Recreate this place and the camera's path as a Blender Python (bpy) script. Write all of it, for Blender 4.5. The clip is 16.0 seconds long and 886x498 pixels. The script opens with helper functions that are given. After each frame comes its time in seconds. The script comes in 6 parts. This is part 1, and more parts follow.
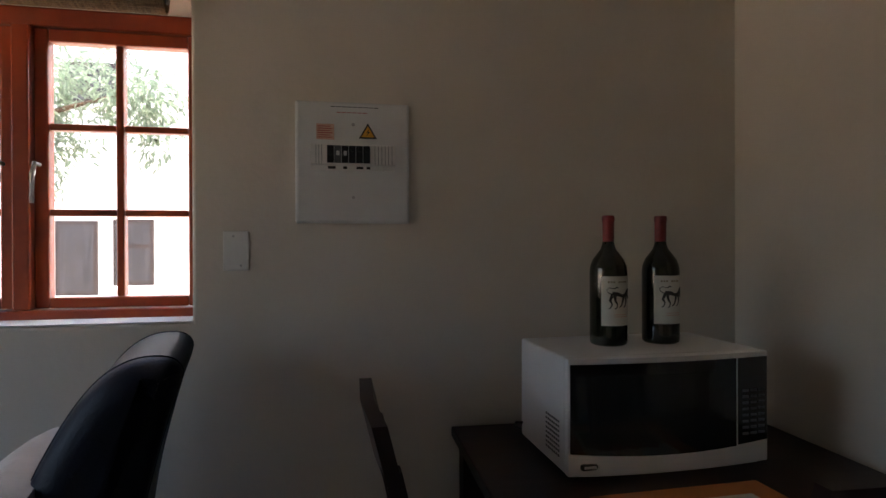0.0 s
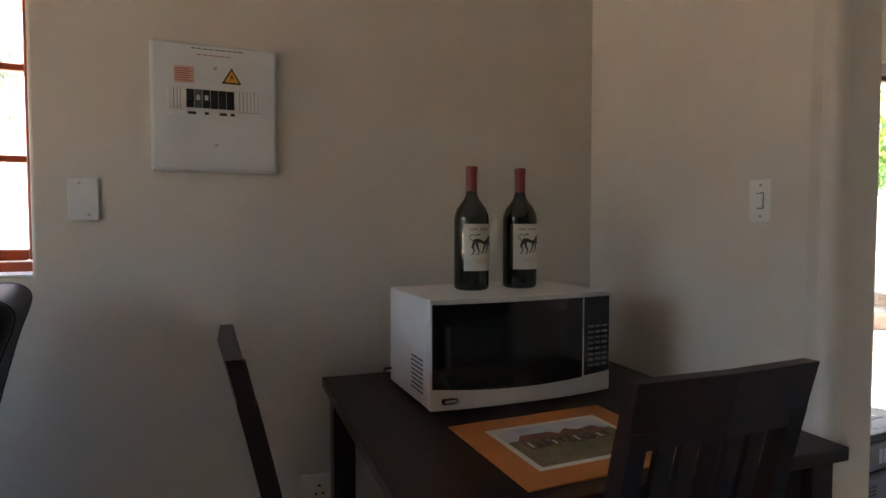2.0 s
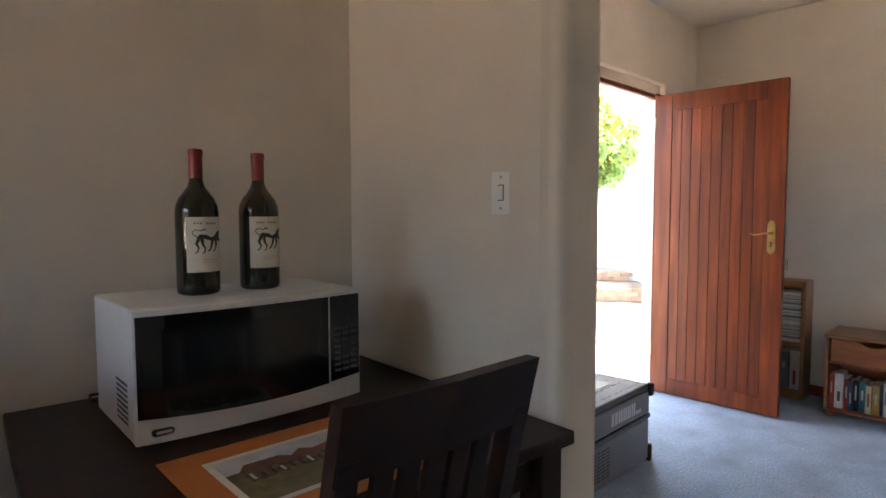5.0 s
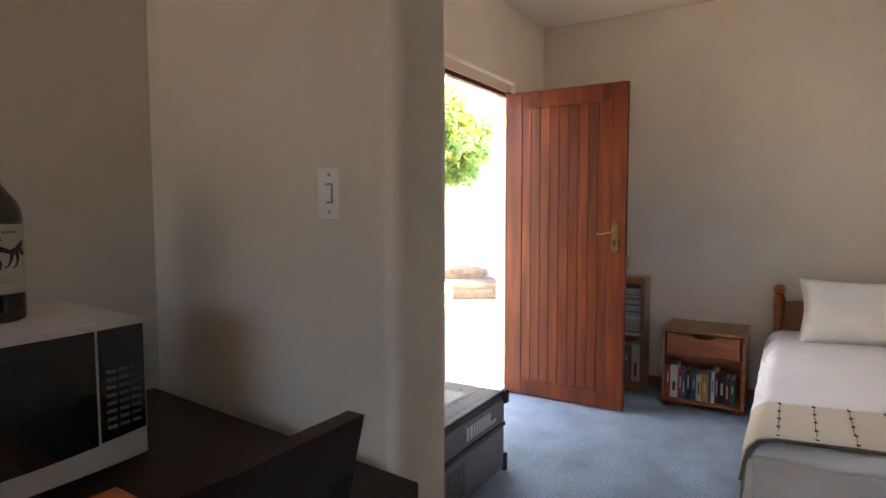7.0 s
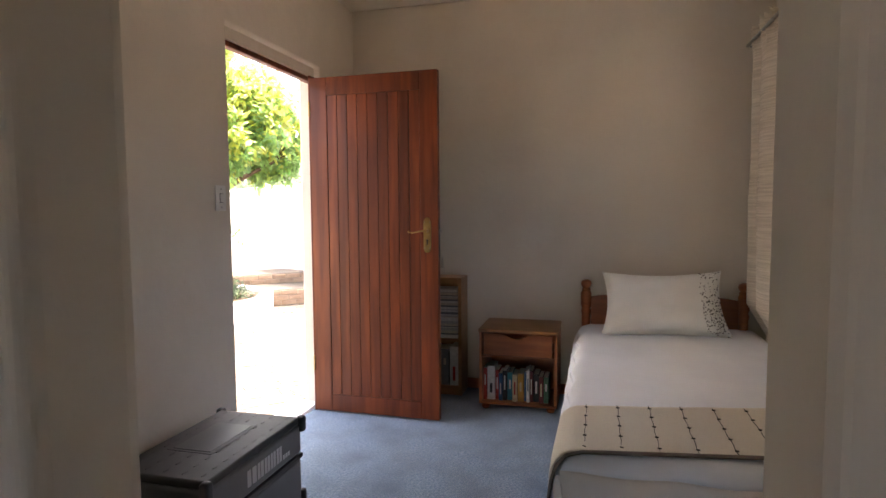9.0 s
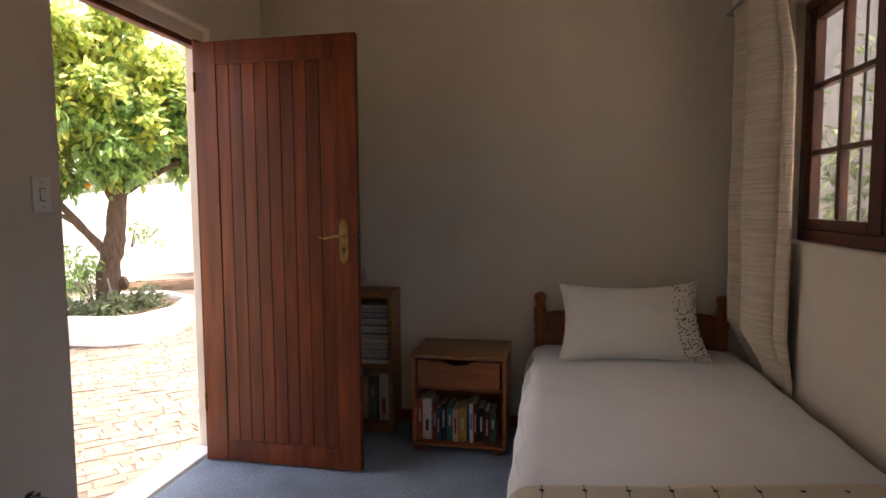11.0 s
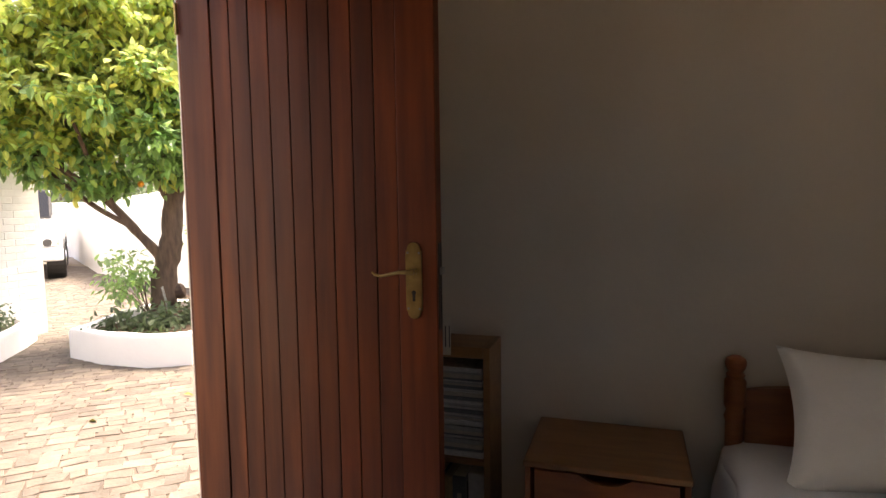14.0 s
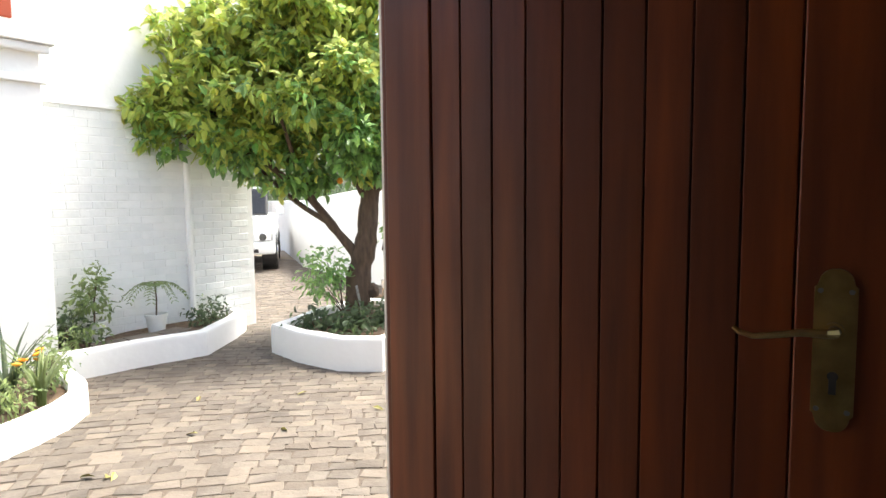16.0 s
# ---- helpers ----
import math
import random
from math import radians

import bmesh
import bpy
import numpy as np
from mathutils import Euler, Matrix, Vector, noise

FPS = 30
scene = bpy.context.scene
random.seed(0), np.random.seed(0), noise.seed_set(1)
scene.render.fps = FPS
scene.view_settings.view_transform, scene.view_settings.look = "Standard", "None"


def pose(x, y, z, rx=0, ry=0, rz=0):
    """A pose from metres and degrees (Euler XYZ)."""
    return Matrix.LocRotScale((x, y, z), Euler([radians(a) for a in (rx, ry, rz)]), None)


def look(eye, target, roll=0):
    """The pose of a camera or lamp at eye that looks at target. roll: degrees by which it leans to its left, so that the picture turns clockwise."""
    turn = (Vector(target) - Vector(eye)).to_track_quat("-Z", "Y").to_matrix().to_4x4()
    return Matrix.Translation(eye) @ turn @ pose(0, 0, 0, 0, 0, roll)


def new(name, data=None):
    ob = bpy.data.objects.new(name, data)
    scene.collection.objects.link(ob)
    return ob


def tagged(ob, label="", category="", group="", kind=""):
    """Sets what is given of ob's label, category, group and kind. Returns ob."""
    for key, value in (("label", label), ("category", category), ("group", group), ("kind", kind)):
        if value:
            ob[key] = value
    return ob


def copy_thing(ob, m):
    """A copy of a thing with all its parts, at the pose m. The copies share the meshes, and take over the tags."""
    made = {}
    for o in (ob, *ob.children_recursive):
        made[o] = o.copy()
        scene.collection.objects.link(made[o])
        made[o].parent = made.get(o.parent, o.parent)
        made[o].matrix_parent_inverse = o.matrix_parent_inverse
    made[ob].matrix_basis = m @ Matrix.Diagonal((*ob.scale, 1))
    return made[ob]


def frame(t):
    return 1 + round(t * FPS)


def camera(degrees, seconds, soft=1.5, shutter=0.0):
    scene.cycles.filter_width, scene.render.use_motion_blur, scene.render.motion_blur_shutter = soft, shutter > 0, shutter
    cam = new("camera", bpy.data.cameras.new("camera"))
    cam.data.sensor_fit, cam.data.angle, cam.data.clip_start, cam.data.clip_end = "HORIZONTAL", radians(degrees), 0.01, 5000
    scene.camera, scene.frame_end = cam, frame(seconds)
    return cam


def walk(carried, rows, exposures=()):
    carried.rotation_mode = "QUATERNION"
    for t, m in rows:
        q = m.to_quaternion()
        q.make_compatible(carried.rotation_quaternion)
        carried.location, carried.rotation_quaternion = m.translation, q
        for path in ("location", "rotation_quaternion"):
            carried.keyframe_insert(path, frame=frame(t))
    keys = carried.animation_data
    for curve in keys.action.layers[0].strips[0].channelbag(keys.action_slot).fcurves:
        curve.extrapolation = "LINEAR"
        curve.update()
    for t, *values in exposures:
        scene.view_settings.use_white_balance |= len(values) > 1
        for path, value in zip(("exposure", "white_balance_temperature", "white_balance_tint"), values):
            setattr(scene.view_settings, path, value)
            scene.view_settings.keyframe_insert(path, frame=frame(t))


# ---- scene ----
cam = camera(74.4, 16.0)
EXPOSURES = [(0, 3.04, 6350, 9), (1.5, 3.80, 6450, 9), (3, 4.24, 6450, 10), (4, 4.28, 6450, 12), (7, 4.0, 6700, 13), (9, 3.50, 6950, 15), (11.5, 2.50, 7600, 19), (12, 2.40, 7750, 19), (13, 2.54, 7950, 20), (14, 2.28, 7500, 15), (15, 1.96, 6700, 8), (16, 1.74, 6400, 4)]
PATH = [
    (0, (0.105, -0.064, 1.333), (0.426, 1.91, 1.325), -0.2),
    (0.5, (0.118, -0.062, 1.307), (0.53, 1.895, 1.282), -0.2),
    (1, (0.141, -0.069, 1.286), (0.64, 1.867, 1.242), -0.2),
    (1.5, (0.149, -0.084, 1.264), (0.745, 1.824, 1.204), -0.1),
    (2, (0.159, -0.108, 1.248), (0.843, 1.77, 1.164), -0.0),
    (2.5, (0.174, -0.136, 1.245), (0.949, 1.704, 1.132), -0.1),
    (3, (0.184, -0.148, 1.244), (1.061, 1.644, 1.116), 0.0),
    (3.5, (0.198, -0.146, 1.248), (1.191, 1.584, 1.113), 0.1),
    (4, (0.244, -0.121, 1.252), (1.339, 1.547, 1.12), -0.0),
    (6.5, (0.56, 0.07, 1.277), (2.073, 1.37, 1.141), -0.1),
    (7, (0.608, 0.097, 1.279), (2.206, 1.291, 1.139), -0.1),
    (7.5, (0.644, 0.116, 1.27), (2.343, 1.162, 1.128), -0.1),
    (8, (0.705, 0.115, 1.26), (2.49, 1.006, 1.12), -0.2),
    (8.5, (0.835, 0.117, 1.258), (2.672, 0.896, 1.116), -0.3),
    (9, (1.004, 0.119, 1.257), (2.869, 0.828, 1.117), -0.4),
    (11.5, (1.855, 0.246, 1.275), (3.772, 0.794, 1.118), -0.4),
    (12, (2.048, 0.299, 1.28), (3.967, 0.841, 1.123), -0.5),
    (12.5, (2.244, 0.387, 1.298), (4.158, 0.944, 1.13), -0.6),
    (13, (2.427, 0.489, 1.31), (4.327, 1.09, 1.139), -0.7),
    (13.5, (2.56, 0.59, 1.31), (4.434, 1.266, 1.13), -0.8),
    (14, (2.746, 0.705, 1.319), (4.567, 1.513, 1.145), -0.8),
    (14.5, (2.906, 0.811, 1.314), (4.637, 1.799, 1.143), -0.7),
    (15, (3.051, 0.966, 1.306), (4.69, 2.098, 1.131), -1.0),
    (15.5, (3.17, 1.14, 1.3), (4.729, 2.382, 1.135), -0.4),
    (16, (3.271, 1.29, 1.291), (4.763, 2.612, 1.126), -0.6),
]
walk(cam, [(t, look(eye, target, roll)) for t, eye, target, roll in PATH], EXPOSURES)
# ---- world, sun and sky ----
world = bpy.data.worlds.new("sky")
scene.world = world
world.use_nodes = True
wn = world.node_tree
sky = wn.nodes.new("ShaderNodeTexSky")
sky.sky_type = "NISHITA"
sky.sun_disc = False
SUN_EL, SUN_AZ = 62.0, 98.0          # azimuth from +y towards +x
sky.sun_elevation, sky.sun_rotation = radians(SUN_EL), radians(SUN_AZ)
sky.air_density, sky.dust_density, sky.ozone_density = 1.0, 6.0, 0.6
wn.nodes["Background"].inputs["Strength"].default_value = 0.15
wn.links.new(sky.outputs[0], wn.nodes["Background"].inputs["Color"])
sun = new("sun", bpy.data.lights.new("sun", "SUN"))
sun.data.energy, sun.data.angle, sun.data.color = 2.8, radians(20), (1.0, 0.96, 0.90)
sun_dir = Vector((math.sin(radians(SUN_AZ)) * math.cos(radians(SUN_EL)), math.cos(radians(SUN_AZ)) * math.cos(radians(SUN_EL)), math.sin(radians(SUN_EL))))
sun.matrix_world = look((0, 0, 20), Vector((0, 0, 20)) - sun_dir)

# ---- materials ----
def mat(name, colour, rough=0.6, metal=0.0, second=None, scale=8.0, detail=4.0, bump=0.0, bump_scale=60.0, spread=(0.35, 0.65),
        stretch=(1, 1, 1), island=0.0, per_object=0.0, spec=0.5, coat=0.0, third=None, third_scale=1.2, sheen=0.0, trans=0.0, rough2=None):
    m = bpy.data.materials.new(name)
    m.use_nodes = True
    n, l = m.node_tree.nodes, m.node_tree.links
    b = n["Principled BSDF"]
    b.inputs["Roughness"].default_value, b.inputs["Metallic"].default_value = rough, metal
    b.inputs["Specular IOR Level"].default_value = spec
    b.inputs["Coat Weight"].default_value = coat
    b.inputs["Sheen Weight"].default_value = sheen
    b.inputs["Transmission Weight"].default_value = trans
    co = n.new("ShaderNodeTexCoord")
    mp = n.new("ShaderNodeMapping")
    mp.inputs["Scale"].default_value = stretch
    l.new(co.outputs["Object"], mp.inputs["Vector"])
    vec = mp.outputs[0]
    if per_object or island:
        # shifts the grain from piece to piece
        src = n.new("ShaderNodeObjectInfo").outputs["Random"] if per_object else n.new("ShaderNodeNewGeometry").outputs["Random Per Island"]
        mul = n.new("ShaderNodeMath")
        mul.operation, mul.inputs[1].default_value = "MULTIPLY", 37.0
        l.new(src, mul.inputs[0])
        add = n.new("ShaderNodeVectorMath")
        l.new(vec, add.inputs[0]), l.new(mul.outputs[0], add.inputs[1])
        vec = add.outputs[0]
    colour_out = None
    base = n.new("ShaderNodeRGB")
    base.outputs[0].default_value = (*colour, 1)
    colour_out = base.outputs[0]

    def layer(colour_in, col2, sc, sp, det):
        t = n.new("ShaderNodeTexNoise")
        t.inputs["Scale"].default_value, t.inputs["Detail"].default_value = sc, det
        l.new(vec, t.inputs["Vector"])
        r = n.new("ShaderNodeMapRange")
        r.inputs["From Min"].default_value, r.inputs["From Max"].default_value = sp
        l.new(t.outputs["Fac"], r.inputs["Value"])
        x = n.new("ShaderNodeMix")
        x.data_type = "RGBA"
        l.new(r.outputs[0], x.inputs[0]), l.new(colour_in, x.inputs[6])
        x.inputs[7].default_value = (*col2, 1)
        return x.outputs[2], r.outputs[0]

    if second:
        colour_out, fac = layer(colour_out, second, scale, spread, detail)
        if rough2 is not None:
            rr = n.new("ShaderNodeMapRange")
            rr.inputs["To Min"].default_value, rr.inputs["To Max"].default_value = rough, rough2
            l.new(fac, rr.inputs["Value"]), l.new(rr.outputs[0], b.inputs["Roughness"])
    if third:
        colour_out, _ = layer(colour_out, third, third_scale, (0.4, 0.75), 3.0)
    amount = per_object or island
    if amount:
        hsv = n.new("ShaderNodeHueSaturation")
        r = n.new("ShaderNodeMapRange")
        r.inputs["To Min"].default_value, r.inputs["To Max"].default_value = 1 - amount, 1 + amount
        l.new(src, r.inputs["Value"]), l.new(r.outputs[0], hsv.inputs["Value"])
        l.new(colour_out, hsv.inputs["Color"])
        colour_out = hsv.outputs[0]
    l.new(colour_out, b.inputs["Base Color"])
    if bump:
        t = n.new("ShaderNodeTexNoise")
        t.inputs["Scale"].default_value, t.inputs["Detail"].default_value = bump_scale, 5.0
        l.new(vec, t.inputs["Vector"])
        bp = n.new("ShaderNodeBump")
        bp.inputs["Strength"].default_value, bp.inputs["Distance"].default_value = bump, 0.01
        l.new(t.outputs["Fac"], bp.inputs["Height"]), l.new(bp.outputs[0], b.inputs["Normal"])
    return m


PLASTER = mat("cream_plaster", (0.66, 0.605, 0.515), 0.75, second=(0.62, 0.565, 0.475), scale=3.0, bump=0.60, bump_scale=8.0, third=(0.69, 0.635, 0.545), third_scale=0.7, spec=0.3)
CEILING = mat("ceiling_paint", (0.78, 0.75, 0.69), 0.8, second=(0.74, 0.71, 0.65), scale=2.0, bump=0.1, bump_scale=20, spec=0.3)
LIME = mat("white_limewash", (0.87, 0.86, 0.84), 0.8, second=(0.82, 0.81, 0.79), scale=3.0, bump=0.3, bump_scale=14.0, third=(0.84, 0.83, 0.80), spec=0.2)
LIMEBRICK = mat("white_painted_brick", (0.86, 0.86, 0.84), 0.8, second=(0.81, 0.82, 0.80), scale=6.0, bump=0.5, bump_scale=24.0, per_object=0.03, spec=0.2)
LIMEBRICK_FAR = mat("white_painted_brick_joined", (0.86, 0.86, 0.84), 0.8, second=(0.81, 0.82, 0.80), scale=6.0, bump=0.5, bump_scale=24.0, island=0.03, spec=0.2)
CARPET = mat("blue_carpet", (0.170, 0.262, 0.375), 0.95, second=(0.350, 0.450, 0.570), scale=90.0, detail=4.0, bump=0.9, bump_scale=200.0, third=(0.180, 0.250, 0.330), third_scale=5.0, spec=0.1, sheen=0.25)
TEAK = mat("varnished_red_wood", (0.215, 0.0465, 0.0095), 0.38, second=(0.085, 0.0166, 0.0038), scale=4.5, detail=8.0, stretch=(5, 5, 0.42), bump=0.05, bump_scale=30.0, third=(0.072, 0.0140, 0.0034), third_scale=1.7, spec=0.35, coat=0.06, per_object=0.18, rough2=0.52, spread=(0.32, 0.70))
FRAMEWOOD = mat("window_red_wood", (0.40, 0.066, 0.014), 0.4, second=(0.27, 0.040, 0.010), scale=6.0, detail=5.0, stretch=(1, 1, 1), bump=0.04, coat=0.2, per_object=0.12)
DARKWOOD = mat("espresso_wood", (0.021, 0.0092, 0.0062), 0.42, second=(0.034, 0.0145, 0.0092), scale=5.0, detail=6.0, stretch=(0.5, 5, 5), bump=0.03, spec=0.27)
PINE = mat("stained_pine", (0.34, 0.112, 0.031), 0.45, second=(0.235, 0.070, 0.020), scale=5.0, detail=6.0, stretch=(6, 0.8, 6), bump=0.04, per_object=0.12, coat=0.1)
PINETOP = mat("golden_pine", (0.31, 0.16, 0.062), 0.42, second=(0.24, 0.115, 0.045), scale=5.0, detail=6.0, stretch=(6, 0.8, 6), bump=0.04, per_object=0.06, coat=0.1)
BRASS = mat("worn_brass", (0.53, 0.38, 0.15), 0.34, 1.0, second=(0.34, 0.23, 0.09), scale=25.0, bump=0.05, bump_scale=80)
STEEL = mat("dull_steel", (0.45, 0.45, 0.44), 0.35, 1.0, second=(0.35, 0.35, 0.34), scale=30)
BLACK = mat("black_plastic", (0.012, 0.012, 0.013), 0.4, second=(0.018, 0.018, 0.019), scale=20)
GLOSS_BLACK = mat("smoked_glass_front", (0.008, 0.008, 0.009), 0.07, second=(0.010, 0.010, 0.011), scale=4, spec=0.6)
SMOKED = mat("smoked_viewing_glass", (0.010, 0.010, 0.011), 0.14, second=(0.013, 0.013, 0.014), scale=4, spec=0.55)
WHITE_METAL = mat("white_enamel", (0.72, 0.71, 0.69), 0.32, second=(0.68, 0.67, 0.65), scale=5.0, third=(0.70, 0.69, 0.66))
WHITE_PLASTIC = mat("white_plastic", (0.76, 0.75, 0.71), 0.4, second=(0.71, 0.70, 0.66), scale=6.0)
BOX_PAINT = mat("painted_metal_panel", (0.68, 0.69, 0.67), 0.45, second=(0.64, 0.65, 0.63), scale=5.0, bump=0.05, bump_scale=12)
LEATHER = mat("navy_leather", (0.006, 0.008, 0.016), 0.50, second=(0.009, 0.011, 0.021), scale=6.0, bump=0.10, bump_scale=140.0, spec=0.18)
LINEN = mat("white_cotton", (0.84, 0.88, 0.93), 0.9, second=(0.80, 0.84, 0.89), scale=4.0, bump=0.2, bump_scale=16.0, spec=0.15, sheen=0.1)
PILLOW = mat("cream_white_cotton", (0.79, 0.78, 0.74), 0.9, second=(0.75, 0.74, 0.70), scale=5.0, bump=0.45, bump_scale=9.0, spec=0.15, sheen=0.1)
# the cover's foot end: kitchen light falling on it is put into this colour
FOOT_LIT_COTTON = mat("foot_lit_cream_cotton", (0.82, 0.78, 0.73), 0.9, second=(0.76, 0.72, 0.67), scale=5.0, bump=0.25, bump_scale=14.0, spec=0.15, sheen=0.1)
RUNNERCLOTH = mat("cream_wool", (0.76, 0.71, 0.61), 0.95, second=(0.69, 0.64, 0.54), scale=60.0, stretch=(1, 8, 8), bump=0.4, bump_scale=120.0, spec=0.1, sheen=0.2)
CURTAIN = mat("cream_ribbed_curtain", (0.70, 0.62, 0.50), 0.95, second=(0.55, 0.475, 0.37), scale=9.0, detail=5.0, stretch=(0.5, 0.5, 13), bump=0.7, bump_scale=9.0, spec=0.1, sheen=0.2)
BEIGE = mat("beige_cushion", (0.66, 0.58, 0.50), 0.95, second=(0.58, 0.50, 0.42), scale=9.0, bump=0.3, bump_scale=30.0, spec=0.1, sheen=0.2)
BAMBOO = mat("woven_bamboo", (0.30, 0.20, 0.105), 0.7, second=(0.15, 0.09, 0.045), scale=30.0, stretch=(6, 1, 1), bump=0.5, bump_scale=90.0)
COOLGREY = mat("grey_moulded_plastic", (0.13, 0.13, 0.135), 0.5, second=(0.115, 0.115, 0.12), scale=8.0, bump=0.08, bump_scale=300.0)
COOLDARK = mat("charcoal_moulded_plastic", (0.028, 0.028, 0.030), 0.58, second=(0.036, 0.036, 0.038), scale=10.0, bump=0.1, bump_scale=300.0)
PRINT = mat("pale_print", (0.52, 0.52, 0.52), 0.5)
FOXED = mat("faded_brown_ink", (0.22, 0.17, 0.10), 0.7)
INK = mat("dark_ink", (0.02, 0.018, 0.016), 0.6)
PAPER = mat("label_paper", (0.66, 0.63, 0.54), 0.7, second=(0.60, 0.57, 0.49), scale=12.0)
REDFOIL = mat("red_foil", (0.27, 0.018, 0.015), 0.4, second=(0.11, 0.008, 0.008), scale=30.0)
BOTTLEGLASS = mat("dark_bottle_glass", (0.020, 0.018, 0.008), 0.08, second=(0.014, 0.013, 0.006), scale=3.0, spec=0.6)
ORANGE = mat("orange_card", (0.50, 0.17, 0.035), 0.6, second=(0.45, 0.145, 0.03), scale=10.0)
YELLOW = mat("warning_yellow", (0.75, 0.36, 0.03), 0.5)
SALMON = mat("faded_notice", (0.64, 0.42, 0.33), 0.7, second=(0.58, 0.34, 0.25), scale=120.0)
SOIL = mat("garden_soil", (0.075, 0.045, 0.028), 0.95, second=(0.13, 0.085, 0.05), scale=18.0, bump=0.9, bump_scale=50.0)
STONE = mat("clay_paver", (0.148, 0.126, 0.106), 0.85, second=(0.100, 0.084, 0.071), scale=6.0, detail=6.0, bump=0.6, bump_scale=38.0, per_object=0.20, third=(0.180, 0.146, 0.116), third_scale=2.2, spec=0.2)
STONE_FAR = mat("clay_paver_joined", (0.148, 0.126, 0.106), 0.85, second=(0.100, 0.084, 0.071), scale=6.0, detail=6.0, bump=0.6, bump_scale=38.0, island=0.20, third=(0.180, 0.146, 0.116), third_scale=2.2, spec=0.2)
GROUND = mat("sandy_ground", (0.32, 0.255, 0.19), 0.9, second=(0.25, 0.195, 0.14), scale=3.0, bump=0.6, bump_scale=40.0)
JOINT = mat("dirty_joint_sand", (0.105, 0.080, 0.060), 0.95, second=(0.070, 0.054, 0.042), scale=5.0, bump=0.5, bump_scale=60.0)
REDBRICK = mat("brown_brick", (0.36, 0.25, 0.17), 0.85, second=(0.27, 0.18, 0.12), scale=9.0, bump=0.5, bump_scale=50.0, per_object=0.25)
BARK = mat("tree_bark", (0.13, 0.085, 0.055), 0.9, second=(0.075, 0.048, 0.032), scale=9.0, stretch=(3, 3, 0.7), bump=1.0, bump_scale=30.0)
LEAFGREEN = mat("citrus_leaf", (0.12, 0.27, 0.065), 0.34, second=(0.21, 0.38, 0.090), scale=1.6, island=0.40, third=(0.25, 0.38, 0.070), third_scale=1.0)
# yellower copy of the leaf, with the sun on the crown put into its colour
LEAFSUNLIT = mat("sunlit_yellow_citrus_leaf", (0.42, 0.51, 0.095), 0.4, second=(0.27, 0.44, 0.090), scale=3.0, island=0.30, third=(0.58, 0.50, 0.06), third_scale=2.0)
LEAFDARK = mat("dark_foliage", (0.045, 0.085, 0.025), 0.5, second=(0.075, 0.12, 0.03), scale=2.0, island=0.4)
LEAFPALE = mat("pale_foliage", (0.16, 0.235, 0.075), 0.5, second=(0.24, 0.30, 0.085), scale=2.0, island=0.35)
LEAFGREY = mat("grey_green_foliage", (0.105, 0.155, 0.095), 0.5, second=(0.15, 0.20, 0.12), scale=2.0, island=0.3)
PETAL = mat("orange_petal", (0.80, 0.33, 0.02), 0.6)
FRUIT = mat("orange_peel", (0.75, 0.28, 0.02), 0.45, bump=0.2, bump_scale=300)
CARWHITE = mat("car_white_paint", (0.75, 0.76, 0.77), 0.2, coat=0.5)
RUBBER = mat("tyre_rubber", (0.018, 0.018, 0.019), 0.8)
CHROME = mat("bright_chrome", (0.7, 0.7, 0.7), 0.12, 1.0)
REDSPINE = mat("red_cover", (0.38, 0.03, 0.02), 0.5)
BOOKS = [mat("book_%s" % nm, c, 0.55, second=tuple(v * 0.8 for v in c), scale=40.0) for nm, c in (
    ("red", (0.36, 0.04, 0.025)), ("white", (0.62, 0.61, 0.58)), ("blue", (0.03, 0.10, 0.22)), ("teal", (0.03, 0.19, 0.24)),
    ("cream", (0.58, 0.48, 0.30)), ("black", (0.02, 0.02, 0.022)), ("maroon", (0.13, 0.02, 0.02)), ("ochre", (0.50, 0.28, 0.06)), ("green", (0.05, 0.13, 0.07)))]


def translucent(m, amount, gain):
    """Lets light through a leaf: part of its light comes out on the far side."""
    n, l = m.node_tree.nodes, m.node_tree.links
    b = n["Principled BSDF"]
    src = b.inputs["Base Color"].links[0].from_socket
    g = n.new("ShaderNodeBrightContrast")
    g.inputs["Bright"].default_value = gain
    tr, mx = n.new("ShaderNodeBsdfTranslucent"), n.new("ShaderNodeMixShader")
    mx.inputs[0].default_value = amount
    l.new(src, g.inputs["Color"]), l.new(g.outputs[0], tr.inputs["Color"])
    l.new(b.outputs[0], mx.inputs[1]), l.new(tr.outputs[0], mx.inputs[2])
    l.new(mx.outputs[0], n["Material Output"].inputs["Surface"])


for leaf_material in (LEAFGREEN, LEAFSUNLIT, LEAFDARK, LEAFPALE, LEAFGREY):
    translucent(leaf_material, 0.50, 0.14)


